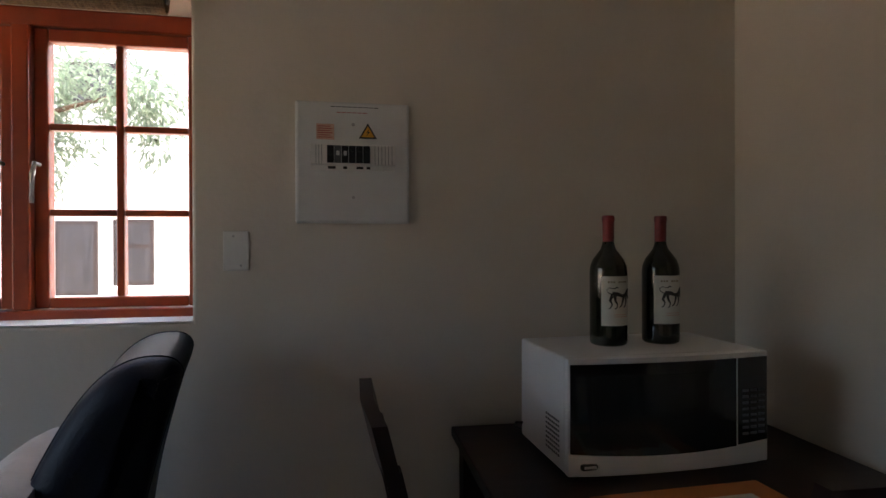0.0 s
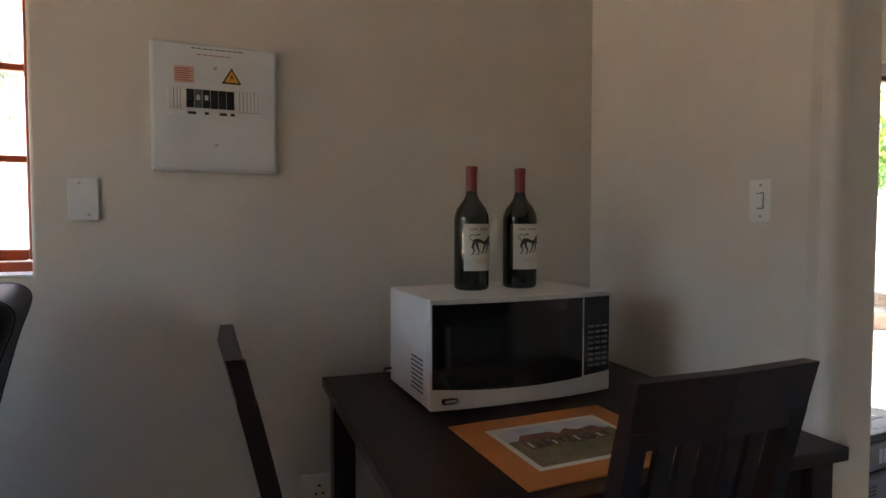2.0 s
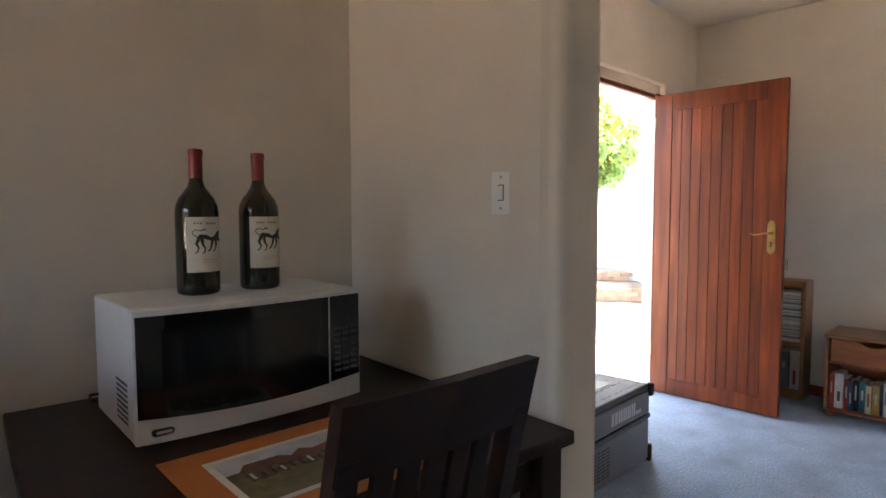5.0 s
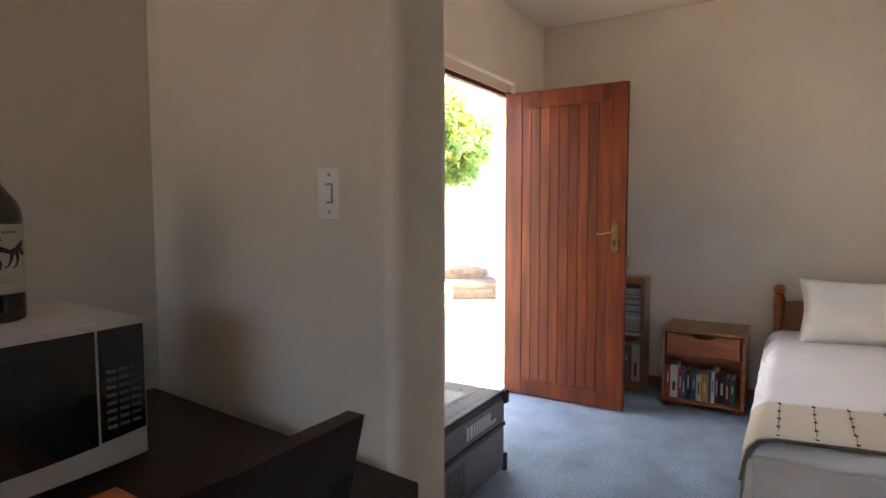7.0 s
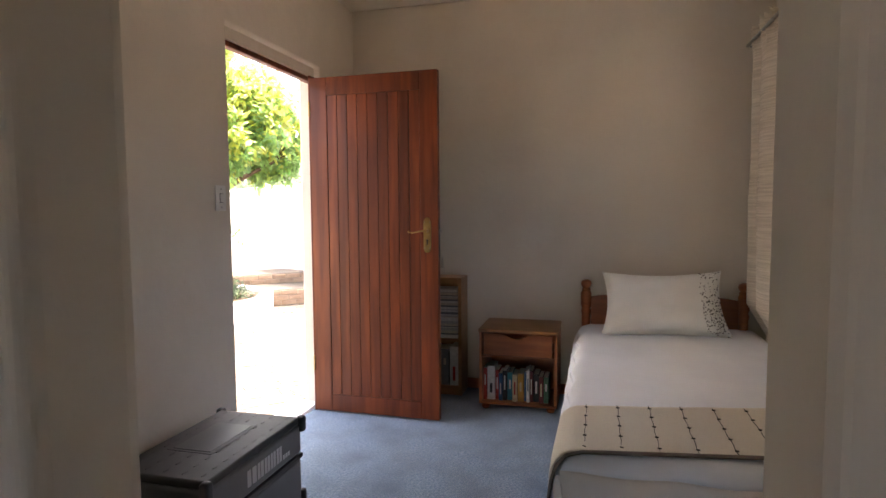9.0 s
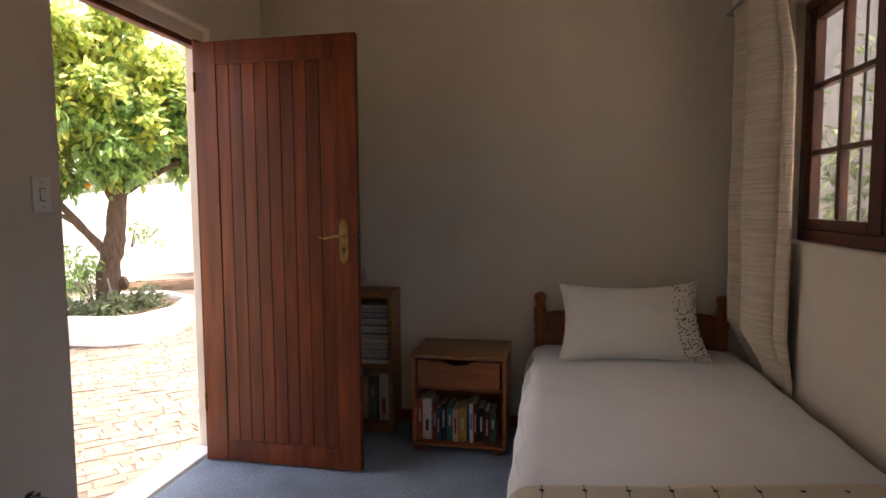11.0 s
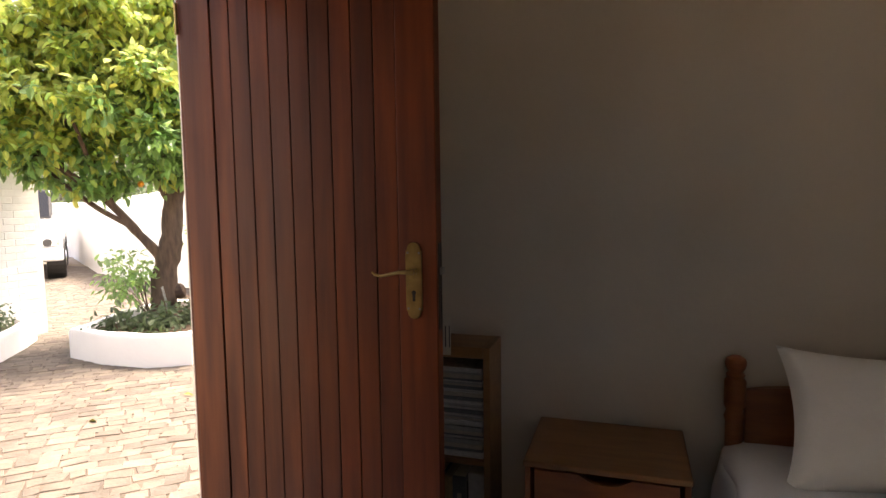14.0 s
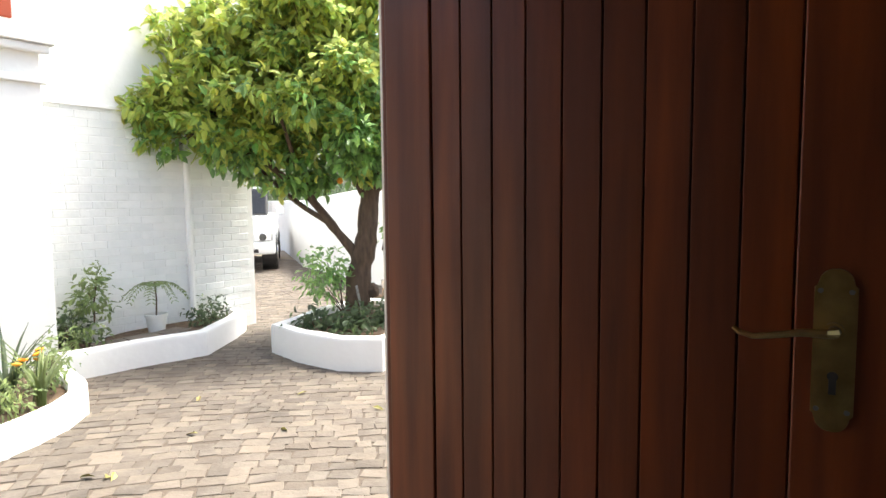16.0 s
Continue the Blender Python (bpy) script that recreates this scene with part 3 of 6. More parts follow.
# ---- dining chairs ----
def dining_chair(m):
    """Faces +y; the back leans towards -y."""
    t = thing("dining_chair", m, "dark espresso wooden dining chair with a slatted back", "chair", "chairs at the dining table")
    lean = lambda z: -0.20 - 0.115 * ((z - 0.45) / 0.56) ** 1.25 if z > 0.45 else -0.20 - 0.05 * ((0.45 - z) / 0.45)
    for sx in (-1, 1):
        b = bmesh.new()
        zs = [0, 0.15, 0.3, 0.45, 0.55, 0.65, 0.75, 0.85, 0.91]
        ring = [[b.verts.new((sx * 0.184 + dx * 0.019, lean(z) + dy * 0.019, z)) for dx, dy in ((-1, -1), (1, -1), (1, 1), (-1, 1))] for z in zs]
        for r, q in zip(ring, ring[1:]):
            for k in range(4):
                b.faces.new((r[k], r[(k + 1) % 4], q[(k + 1) % 4], q[k]))
        b.faces.new(ring[0][::-1]), b.faces.new(ring[-1])
        part("back_post", b, DARKWOOD, t, smooth=False)
        part("leg", box(sx * 0.184 - 0.02, sx * 0.184 + 0.02, 0.165, 0.205, 0.0, 0.43, 0.003), DARKWOOD, t)
        part("side_rail", box(sx * 0.184 - 0.011, sx * 0.184 + 0.011, -0.18, 0.164, 0.375, 0.43, 0.002), DARKWOOD, t)
    b = bmesh.new()
    zs = [0.876, 0.92, 0.96, 0.999]
    ring = [[b.verts.new((x, lean(z) + dy, z)) for x, dy in ((-0.206, -0.016), (0, -0.026), (0.206, -0.016), (0.206, 0.014), (0, 0.004), (-0.206, 0.014))] for z in zs]
    for r, q in zip(ring, ring[1:]):
        for k in range(6):
            b.faces.new((r[k], r[(k + 1) % 6], q[(k + 1) % 6], q[k]))
    b.faces.new(ring[0][::-1]), b.faces.new(ring[-1])
    part("top_rail", b, DARKWOOD, t, smooth=False)
    part("bottom_rail", box(-0.164, 0.164, lean(0.56) - 0.011, lean(0.56) + 0.011, 0.53, 0.58, 0.002), DARKWOOD, t)
    for k in range(5):
        x = -0.108 + k * 0.054
        b = bmesh.new()
        zs = [0.581, 0.68, 0.78, 0.8755]
        ring = [[b.verts.new((x + dx, lean(z) + dy, z)) for dx, dy in ((-0.019, -0.006), (0.019, -0.006), (0.019, 0.006), (-0.019, 0.006))] for z in zs]
        for r, q in zip(ring, ring[1:]):
            for j in range(4):
                b.faces.new((r[j], r[(j + 1) % 4], q[(j + 1) % 4], q[j]))
        b.faces.new(ring[0][::-1]), b.faces.new(ring[-1])
        part("slat", b, DARKWOOD, t, smooth=False)
    part("seat", box(-0.208, 0.208, -0.178, 0.225, 0.4305, 0.462, 0.008), DARKWOOD, t)
    part("front_rail", box(-0.163, 0.163, 0.176, 0.196, 0.375, 0.43, 0.002), DARKWOOD, t)
    return t

ch = dining_chair(pose(0.948, 0.968, 0, 0, 0, 2))
copy_thing(ch, pose(0.467, 1.238, 0, 0, 0, -88))

# ---- microwave and what stands on it ----
mwv = thing("microwave_oven", pose(0.912, 1.485, 0.75, 0, 0, 2.5), "white enamel microwave oven with a black glass door, on the table", "microwave")
MW, MD, MH = 0.283, 0.172, 0.305
part("casing", box(-MW, MW, -MD + 0.022, MD, 0.014, MH, 0.006), WHITE_METAL, mwv)
b = bmesh.new()
n_ = 13
front = [(-MW + 2 * MW * k / (n_ - 1), -MD - 0.020 * (1 - (2 * k / (n_ - 1) - 1) ** 2)) for k in range(n_)]
part("front_frame", prism(front + [(MW, -MD + 0.021), (-MW, -MD + 0.021)], 0.014, MH - 0.001, "z", 0.003), WHITE_METAL, mwv)
def bowed(x0, x1, z0, z1, off, dip=0.0):
    """A thin sheet that follows the bowed front."""
    b = bmesh.new()
    f = lambda x: -MD - 0.020 * (1 - (x / MW) ** 2) - off
    cols = []
    for k in range(9):
        x = x0 + (x1 - x0) * k / 8
        zl = z0 - dip * (1 - (x / MW) ** 2)
        cols.append([b.verts.new((x, f(x), zl)), b.verts.new((x, f(x), z1)), b.verts.new((x, f(x) + 0.004, z1)), b.verts.new((x, f(x) + 0.004, zl))])
    for p, q in zip(cols, cols[1:]):
        for j in range(4):
            b.faces.new((p[j], p[(j + 1) % 4], q[(j + 1) % 4], q[j]))
    b.faces.new(cols[0][::-1]), b.faces.new(cols[-1])
    return b
dr = part("door_glass", bowed(-MW + 0.005, 0.178, 0.072, MH - 0.014, 0.002, 0.014), GLOSS_BLACK, mwv, "smoked black glass door")
part("viewing_window", bowed(-MW + 0.055, 0.140, 0.100, MH - 0.045, 0.0032, 0.008), SMOKED, dr, "darker perforated viewing panel")
cp = part("control_panel", bowed(0.184, MW - 0.004, 0.072, MH - 0.014, 0.002, 0.010), GLOSS_BLACK, mwv, "black push-button control panel")
for r in range(9):
    for c_ in range(3):
        x0 = 0.197 + c_ * 0.026
        yv = -MD - 0.020 * (1 - (x0 / MW) ** 2) - 0.0035
        z0 = 0.090 + r * 0.016
        if r == 8:
            continue
        part("button", box(x0, x0 + 0.019, yv, yv + 0.003, z0, z0 + 0.0065, 0.001), COOLGREY, cp)
part("badge", box(-MW + 0.030, -MW + 0.078, -MD - 0.0105, -MD - 0.004, 0.030, 0.046, 0.006), BLACK, mwv, "small oval maker's badge")
part("badge_bar", box(-MW + 0.038, -MW + 0.070, -MD - 0.0120, -MD - 0.0106, 0.035, 0.041), PRINT, mwv)
for r in range(8):
    for c_ in range(7):
        part("vent_slot", box(-MW - 0.0006, -MW + 0.002, -MD + 0.055 + c_ * 0.0135, -MD + 0.064 + c_ * 0.0135, 0.045 + r * 0.0125, 0.051 + r * 0.0125), INK, mwv)
for sx in (-0.25, 0.25):
    for sy in (-0.13, 0.13):
        part("foot", rod((sx, sy, 0.0), (sx, sy, 0.015), 0.014), BLACK, mwv)
part("power_cord", tube([(-MW - 0.004, MD - 0.02, 0.055), (-MW - 0.016, MD + 0.0, 0.05), (-MW - 0.012, MD + 0.03, 0.03), (-MW + 0.02, MD + 0.05, 0.012)], 0.004), BLACK, mwv)

def wine_bottle(m):
    t = thing("wine_bottle", m, "large dark glass wine bottle with a cream label and red foil", "bottle", "bottles on the microwave")
    part("glass_body", lathe([(0.018, 0.006), (0.044, 0.0), (0.050, 0.004), (0.052, 0.012), (0.052, 0.205), (0.050, 0.222), (0.043, 0.240), (0.031, 0.256), (0.021, 0.270), (0.0165, 0.285), (0.0155, 0.300), (0.0155, 0.357), (0.012, 0.358)], 36), BOTTLEGLASS, t)
    part("foil_capsule", lathe([(0.0162, 0.272), (0.0162, 0.346), (0.0178, 0.348), (0.0178, 0.357), (0.0165, 0.363), (0.010, 0.3645)], 28), REDFOIL, t, "dark red foil capsule")
    def wrap(a0, a1, z0, z1, r):
        b = bmesh.new()
        k_ = max(3, int((a1 - a0) / 8))
        cols = [[b.verts.new((rr * math.cos(radians(a0 + (a1 - a0) * k / k_)), rr * math.sin(radians(a0 + (a1 - a0) * k / k_)), z)) for rr, z in ((r, z0), (r, z1), (r - 0.0008, z1), (r - 0.0008, z0))] for k in range(k_ + 1)]
        for p, q in zip(cols, cols[1:]):
            for j in range(4):
                b.faces.new((p[j], p[(j + 1) % 4], q[(j + 1) % 4], q[j]))
        b.faces.new(cols[0][::-1]), b.faces.new(cols[-1])
        return b
    def stroke(pts, widths, r=0.0535):
        """An ink stroke on the label: angles in degrees and heights, with its width at each."""
        b = bmesh.new()
        rows_ = []
        for i, ((a_, z_), w_) in enumerate(zip(pts, widths)):
            (a0, z0), (a1, z1) = pts[max(i - 1, 0)], pts[min(i + 1, len(pts) - 1)]
            tx, tz = radians(a1 - a0) * r, z1 - z0
            ln = math.hypot(tx, tz) or 1.0
            ox, oz = -tz / ln * w_ / 2, tx / ln * w_ / 2
            rows_.append([b.verts.new((r * math.cos(radians(a_) + sg * ox / r), r * math.sin(radians(a_) + sg * ox / r), z_ + sg * oz)) for sg in (-1, 1)])
        for p, q in zip(rows_, rows_[1:]):
            b.faces.new((p[0], p[1], q[1], q[0]))
        return b
    lb = part("label", wrap(-108, 22, 0.058, 0.194, 0.0528), PAPER, t, "cream paper label with a dark ink drawing")
    for k in range(8):
        if k != 3:
            part("title_mark", wrap(-88 + k * 8, -88 + k * 8 + 5, 0.176, 0.181, 0.0532), FOXED, lb)
    for pts, widths in (([(-80, 0.140), (-72, 0.146), (-58, 0.145), (-44, 0.140), (-30, 0.142), (-18, 0.152), (-10, 0.160)], (0.004, 0.012, 0.011, 0.008, 0.012, 0.013, 0.004)),
                        ([(-76, 0.140), (-82, 0.128), (-76, 0.118), (-80, 0.108), (-86, 0.106)], (0.009, 0.007, 0.004, 0.003, 0.003)),
                        ([(-68, 0.140), (-66, 0.126), (-60, 0.118), (-62, 0.107), (-68, 0.105)], (0.009, 0.006, 0.004, 0.003, 0.003)),
                        ([(-38, 0.138), (-42, 0.124), (-46, 0.114), (-54, 0.109)], (0.009, 0.006, 0.004, 0.003)),
                        ([(-28, 0.138), (-26, 0.124), (-30, 0.114), (-38, 0.108)], (0.010, 0.007, 0.004, 0.003)),
                        ([(-78, 0.145), (-88, 0.150), (-92, 0.157), (-84, 0.163), (-70, 0.160), (-62, 0.164), (-56, 0.162)], (0.003, 0.002, 0.002, 0.002, 0.002, 0.004, 0.002)),
                        ([(-24, 0.150), (-18, 0.142), (-10, 0.134), (-4, 0.136)], (0.010, 0.012, 0.008, 0.003))):
        part("ink_stroke", stroke(pts, widths), INK, lb)
    for z in (0.088, 0.082):
        part("small_print", wrap(-70, -20, z, z + 0.0018, 0.0534), SALMON, lb)
    return t

wb = wine_bottle(pose(0.832, 1.492, 1.0555, 0, 0, -28))
copy_thing(wb, pose(0.996, 1.500, 1.0555, 0, 0, -31))

pmat = thing("place_mat", pose(0.884, 1.034, 0.7512, 0, 0, 3.0), "orange card place mat with a painted farmhouse picture", "place mat")
part("card", box(-0.222, 0.222, -0.188, 0.188, 0.0, 0.003, 0.001), ORANGE, pmat)
part("border", box(-0.156, 0.156, -0.122, 0.122, 0.0031, 0.0036), PAPER, pmat, "cream paper picture border")
SKYBLUE = mat("picture_sky", (0.36, 0.42, 0.50), 0.6, second=(0.55, 0.55, 0.52), scale=16.0)
ROOF = mat("picture_roof", (0.22, 0.075, 0.05), 0.6, second=(0.14, 0.06, 0.045), scale=40.0)
FIELD = mat("picture_field", (0.14, 0.125, 0.055), 0.6, second=(0.24, 0.19, 0.095), scale=30.0, third=(0.10, 0.10, 0.05), third_scale=14.0)
part("picture_sky", box(-0.142, 0.142, 0.035, 0.108, 0.0037, 0.0040), SKYBLUE, pmat)
part("picture_field", box(-0.142, 0.142, -0.108, 0.0345, 0.0037, 0.0040), FIELD, pmat)
part("picture_roof", prism([(-0.118, 0.028), (-0.095, 0.062), (-0.02, 0.060), (0.0, 0.042), (0.03, 0.066), (0.052, 0.048), (0.105, 0.058), (0.128, 0.024)], 0.0041, 0.0043), ROOF, pmat)
TIMBER = mat("picture_timber", (0.20, 0.13, 0.07), 0.6, second=(0.05, 0.036, 0.024), scale=55.0)
part("picture_house", box(-0.112, 0.122, -0.030, 0.0275, 0.0041, 0.0043), TIMBER, pmat)
for k in range(11):
    part("picture_window", box(-0.104 + k * 0.0205, -0.098 + k * 0.0205, -0.012, 0.016 - 0.006 * (k % 2), 0.0044, 0.0046), INK if k % 3 else PAPER, pmat)
part("picture_shrubs", box(-0.125, 0.10, -0.055, -0.022, 0.0047, 0.0049), FIELD, pmat)

# ---- armchair ----
arm = thing("armchair", pose(-0.456, 1.45, 0, 0, 0, 11), "navy leather high-backed armchair with piped seams", "armchair")
def slab(profile, y0, y1, round_=0.05, seg=4):
    return prism(profile, y0, y1, "y", round_, seg)
bk = [(-0.20, 0.36), (0.03, 0.36), (0.055, 0.55), (0.085, 0.75), (0.135, 0.95), (0.163, 1.035), (0.166, 1.072), (0.135, 1.096), (0.065, 1.092), (-0.005, 1.045), (-0.075, 0.94), (-0.135, 0.80), (-0.18, 0.58)]
def rounded(pts, k=5):
    """A closed smooth outline through pts."""
    out = []
    n_ = len(pts)
    for i in range(n_):
        p0, p1, p2, p3 = (Vector(pts[(i + j) % n_]) for j in (-1, 0, 1, 2))
        for q in range(k):
            f = q / k
            out.append(tuple(0.5 * ((2 * p1) + (-p0 + p2) * f + (2 * p0 - 5 * p1 + 4 * p2 - p3) * f * f + (-p0 + 3 * p1 - 3 * p2 + p3) * f ** 3)))
    return out


bk = rounded(bk)
def bolster(outline, half, r):
    """A closed outline in x and z, carried along y, its two ends rolled over by r."""
    n_ = len(outline)
    nrm = []
    for i in range(n_):
        (x0, z0), (x1, z1) = outline[i - 1], outline[(i + 1) % n_]
        ln = math.hypot(x1 - x0, z1 - z0)
        nrm.append(((z1 - z0) / ln, -(x1 - x0) / ln))
    secs = [(-half + r * (1 - math.sin(q * math.pi / 16)), r * (1 - math.cos(q * math.pi / 16))) for q in range(8, -1, -1)]
    secs = secs + [(-y_, i_) for y_, i_ in reversed(secs)]
    b = bmesh.new()
    rows_ = [[b.verts.new((x - nx * ins, y_, z - nz * ins)) for (x, z), (nx, nz) in zip(outline, nrm)] for y_, ins in secs]
    for p, q in zip(rows_, rows_[1:]):
        for i in range(n_):
            b.faces.new((p[i], q[i], q[(i + 1) % n_], p[(i + 1) % n_]))
    b.faces.new(rows_[0]), b.faces.new(rows_[-1][::-1])
    bmesh.ops.recalc_face_normals(b, faces=b.faces)
    return b


part("backrest", bolster(bk, 0.27, 0.075), LEATHER, arm)
for y in (-0.195, 0.195):
    part("piping", tube([(x, y, z) for x, z in bk[3:-2]], 0.0028, 6), LEATHER, arm)
part("seat", box(-0.85, -0.12, -0.22, 0.22, 0.22, 0.44, 0.05, 4), LEATHER, arm)
for y in (-0.265, 0.265):
    part("armrest", prism([(-0.82, 0.05), (-0.05, 0.05), (-0.02, 0.50), (-0.30, 0.60), (-0.80, 0.58)], y - 0.045, y + 0.045, "y", 0.03, 3), LEATHER, arm)
part("base", box(-0.70, -0.05, -0.26, 0.26, 0.0, 0.22, 0.01), BLACK, arm)
def cushion(w, h, d, seg=16, ear=0.0, taper=0.0, bm=None):
    """A stuffed cushion lying in x and y, with pinched corners."""
    b = bmesh.new()
    top, low = {}, {}
    for i in range(seg + 1):
        for j in range(seg + 1):
            a, c = 2 * i / seg - 1, 2 * j / seg - 1
            e = (1 - a ** 4) * (1 - c ** 4)
            hgt = d / 2 * max(e, 0) ** 0.45
            wob = 0.012 * noise.noise((a * 2.2, c * 2.2, w * 7))
            x, y = a * w / 2 * (1 - 0.045 * (1 - c * c) * a * a), c * h / 2 * (1 - 0.045 * (1 - a * a) * c * c)
            x, y = x * (1 - ear * (1 - c * c)), y * (1 - ear * 0.5 * (1 - a * a)) * (1 - taper * a)
            top[i, j] = b.verts.new((x, y, hgt + wob * e))
            low[i, j] = top[i, j] if i in (0, seg) or j in (0, seg) else b.verts.new((x, y, -hgt * 0.75))
    for i in range(seg):
        for j in range(seg):
            for s_ in (top, low):
                q = [s_[i, j], s_[i + 1, j], s_[i + 1, j + 1], s_[i, j + 1]]
                b.faces.new(q if s_ is top else q[::-1])
    return merge(bm, b)
cu = obj("cushion", cushion(0.52, 0.52, 0.19), BEIGE, True)
cu.matrix_world = pose(-0.705, 1.36, 0.665, 0, -50, 11)
tagged(cu, "plump beige fabric cushion leaning on the armchair", "cushion")

# ---- front door ----
df = thing("door_frame", W(0, 0), "red-brown varnished timber frame of the front door", "door frame", kind="structure")
for nm, a in (("frame_post", (DOOR_U0 - 0.005, DOOR_U0 + 0.035, 1.742, 1.795, 0.0, 2.045)), ("frame_post", (4.264, DOOR_U1 + 0.004, 1.695, 1.7115, 0.0, 2.060)), ("frame_head", (DOOR_U0 - 0.005, DOOR_U1 + 0.002, 1.755, 1.800, 2.046, 2.076))):
    part(nm, box(*a, 0.006), TEAK, df)
part("lintel_fillet", box(DOOR_U0 - 0.004, DOOR_U1 + 0.004, 1.745, 1.850, 2.0765, HEAD_Z + 0.004, 0.003), PLASTER, df, "cream plaster under the lintel")
part("threshold", box(DOOR_U0, DOOR_U1, 1.75, 1.92, -0.19, 0.004, 0.006), LIME, df, "pale painted doorstep")
door = thing("front_door", W(4.256, 1.7135, 0.010, -1.0), "red-brown varnished boarded timber door standing wide open", "door")
part("hinge_stile", box(0, 0.042, -0.1275, -0.020, 0.0, 2.03, 0.0025), TEAK, door)
part("lock_stile", box(0, 0.042, -0.817, -0.7095, 0.0, 2.03, 0.0025), TEAK, door)
part("top_rail", box(0.0, 0.042, -0.709, -0.128, 1.922, 2.03, 0.004), TEAK, door)
part("bottom_rail", box(0.0, 0.042, -0.709, -0.128, 0.0, 0.104, 0.004), TEAK, door)
edges = [0.128 + 0.0645 * k for k in range(10)]
for a, c_ in zip(edges, edges[1:]):
    part("board", box(0.004, 0.034, -c_ + 0.0011, -a - 0.0011, 0.1045, 1.9215, 0.0016, 1), TEAK, door)
part("back_panel", box(0.0345, 0.040, -0.709, -0.128, 0.105, 1.921), TEAK, door)
half_cap = [(0.0225, 1.150), (0.0225, 1.171), (0.0188, 1.172), (0.0182, 1.178), (0.0160, 1.185), (0.0110, 1.1905), (0.0055, 1.1930), (0.0, 1.1935)]
half_foot = [(x, 2 * 1.0915 - z) for x, z in half_cap]
outline = [(-0.753 + x, z) for x, z in half_cap] + [(-0.753 - x, z) for x, z in half_cap[-2::-1]] + [(-0.753 - x, z) for x, z in half_foot] + [(-0.753 + x, z) for x, z in half_foot[-2::-1]]
hp = part("handle_plate", prism(outline, -0.0045, 0.0, "x", 0.001), BRASS, door, "worn brass lever handle plate")
part("lever", tube([(-0.002, -0.753, 1.117), (-0.022, -0.753, 1.117), (-0.029, -0.746, 1.117), (-0.031, -0.72, 1.116), (-0.031, -0.69, 1.109), (-0.031, -0.668, 1.105), (-0.032, -0.652, 1.109), (-0.032, -0.645, 1.115)], [0.008, 0.007, 0.006, 0.0048, 0.0042, 0.0038, 0.0036, 0.003]), BRASS, hp)
part("spindle_rose", rod((-0.009, -0.753, 1.117), (-0.0046, -0.753, 1.117), 0.011), BRASS, hp)
part("keyhole", box(-0.0056, -0.0046, -0.757, -0.749, 1.037, 1.058, 0.0003), INK, hp)
part("keyhole_eye", rod((-0.0057, -0.753, 1.060), (-0.0046, -0.753, 1.060), 0.006), INK, hp)
for sy in (-0.769, -0.737):
    for sz in (1.017, 1.166):
        part("screw", rod((-0.0062, sy, sz), (-0.0044, sy, sz), 0.0032, seg=8), STEEL, hp)
lk = part("lock_case", box(0.010, 0.034, -0.8195, -0.8168, 0.96, 1.192, 0.001), BLACK, door, "dark metal lock edge plate")
part("latch", box(0.014, 0.028, -0.830, -0.8196, 1.107, 1.127, 0.002), STEEL, lk)
for hz_ in (0.25, 1.80):
    part("hinge", rod((-0.004, -0.015, hz_), (-0.004, -0.015, hz_ + 0.09), 0.0055), BRASS, door)

# ---- portable fridge ----
co = thing("cooler_box", W(2.845, 1.385, 0), "grey and charcoal portable fridge box on the carpet by the wall", "cool box")
CW, CD = 0.305, 0.190
part("lower_body", box(-CW, CW, -CD, CD, 0.012, 0.225, 0.014, 3), COOLGREY, co)
part("band", box(-CW - 0.004, CW + 0.004, -CD - 0.004, CD + 0.004, 0.226, 0.246, 0.004), COOLDARK, co, "charcoal dividing band")
part("upper_body", box(-CW, CW, -CD, CD, 0.247, 0.366, 0.012, 3), COOLGREY, co)
lid = part("lid", box(-CW + 0.004, CW - 0.004, -CD + 0.002, CD - 0.004, 0.367, 0.398, 0.010, 3), COOLDARK, co, "charcoal ribbed lid")
part("lid_recess", box(-0.10, 0.16, -0.055, 0.10, 0.3985, 0.4005, 0.0008), BLACK, lid)
part("lid_recess_edge", box(-0.115, 0.175, -0.07, 0.115, 0.3978, 0.3992, 0.0006), COOLDARK, lid)
for i in range(10):
    for j in range(5):
        part("lid_dimple", box(-0.27 + i * 0.058, -0.248 + i * 0.058, -0.15 + j * 0.072, -0.145 + j * 0.072, 0.398, 0.3998, 0.0005), COOLDARK, lid)
for sx in (-1, 1):
    for sy in (-1, 1):
        part("corner_guard", box(sx * CW - 0.018, sx * CW + 0.018, sy * CD - 0.018, sy * CD + 0.018, 0.335, 0.402, 0.012, 3), BLACK, co)
        part("lower_guard", box(sx * CW - 0.014, sx * CW + 0.014, sy * CD - 0.014, sy * CD + 0.014, 0.0, 0.09, 0.010, 3), BLACK, co)
    part("carry_handle", tube([(sx * (CW + 0.004), -0.11, 0.33), (sx * (CW + 0.05), -0.10, 0.335), (sx * (CW + 0.055), 0.0, 0.335), (sx * (CW + 0.05), 0.10, 0.335), (sx * (CW + 0.004), 0.11, 0.33)], 0.011), BLACK, co)
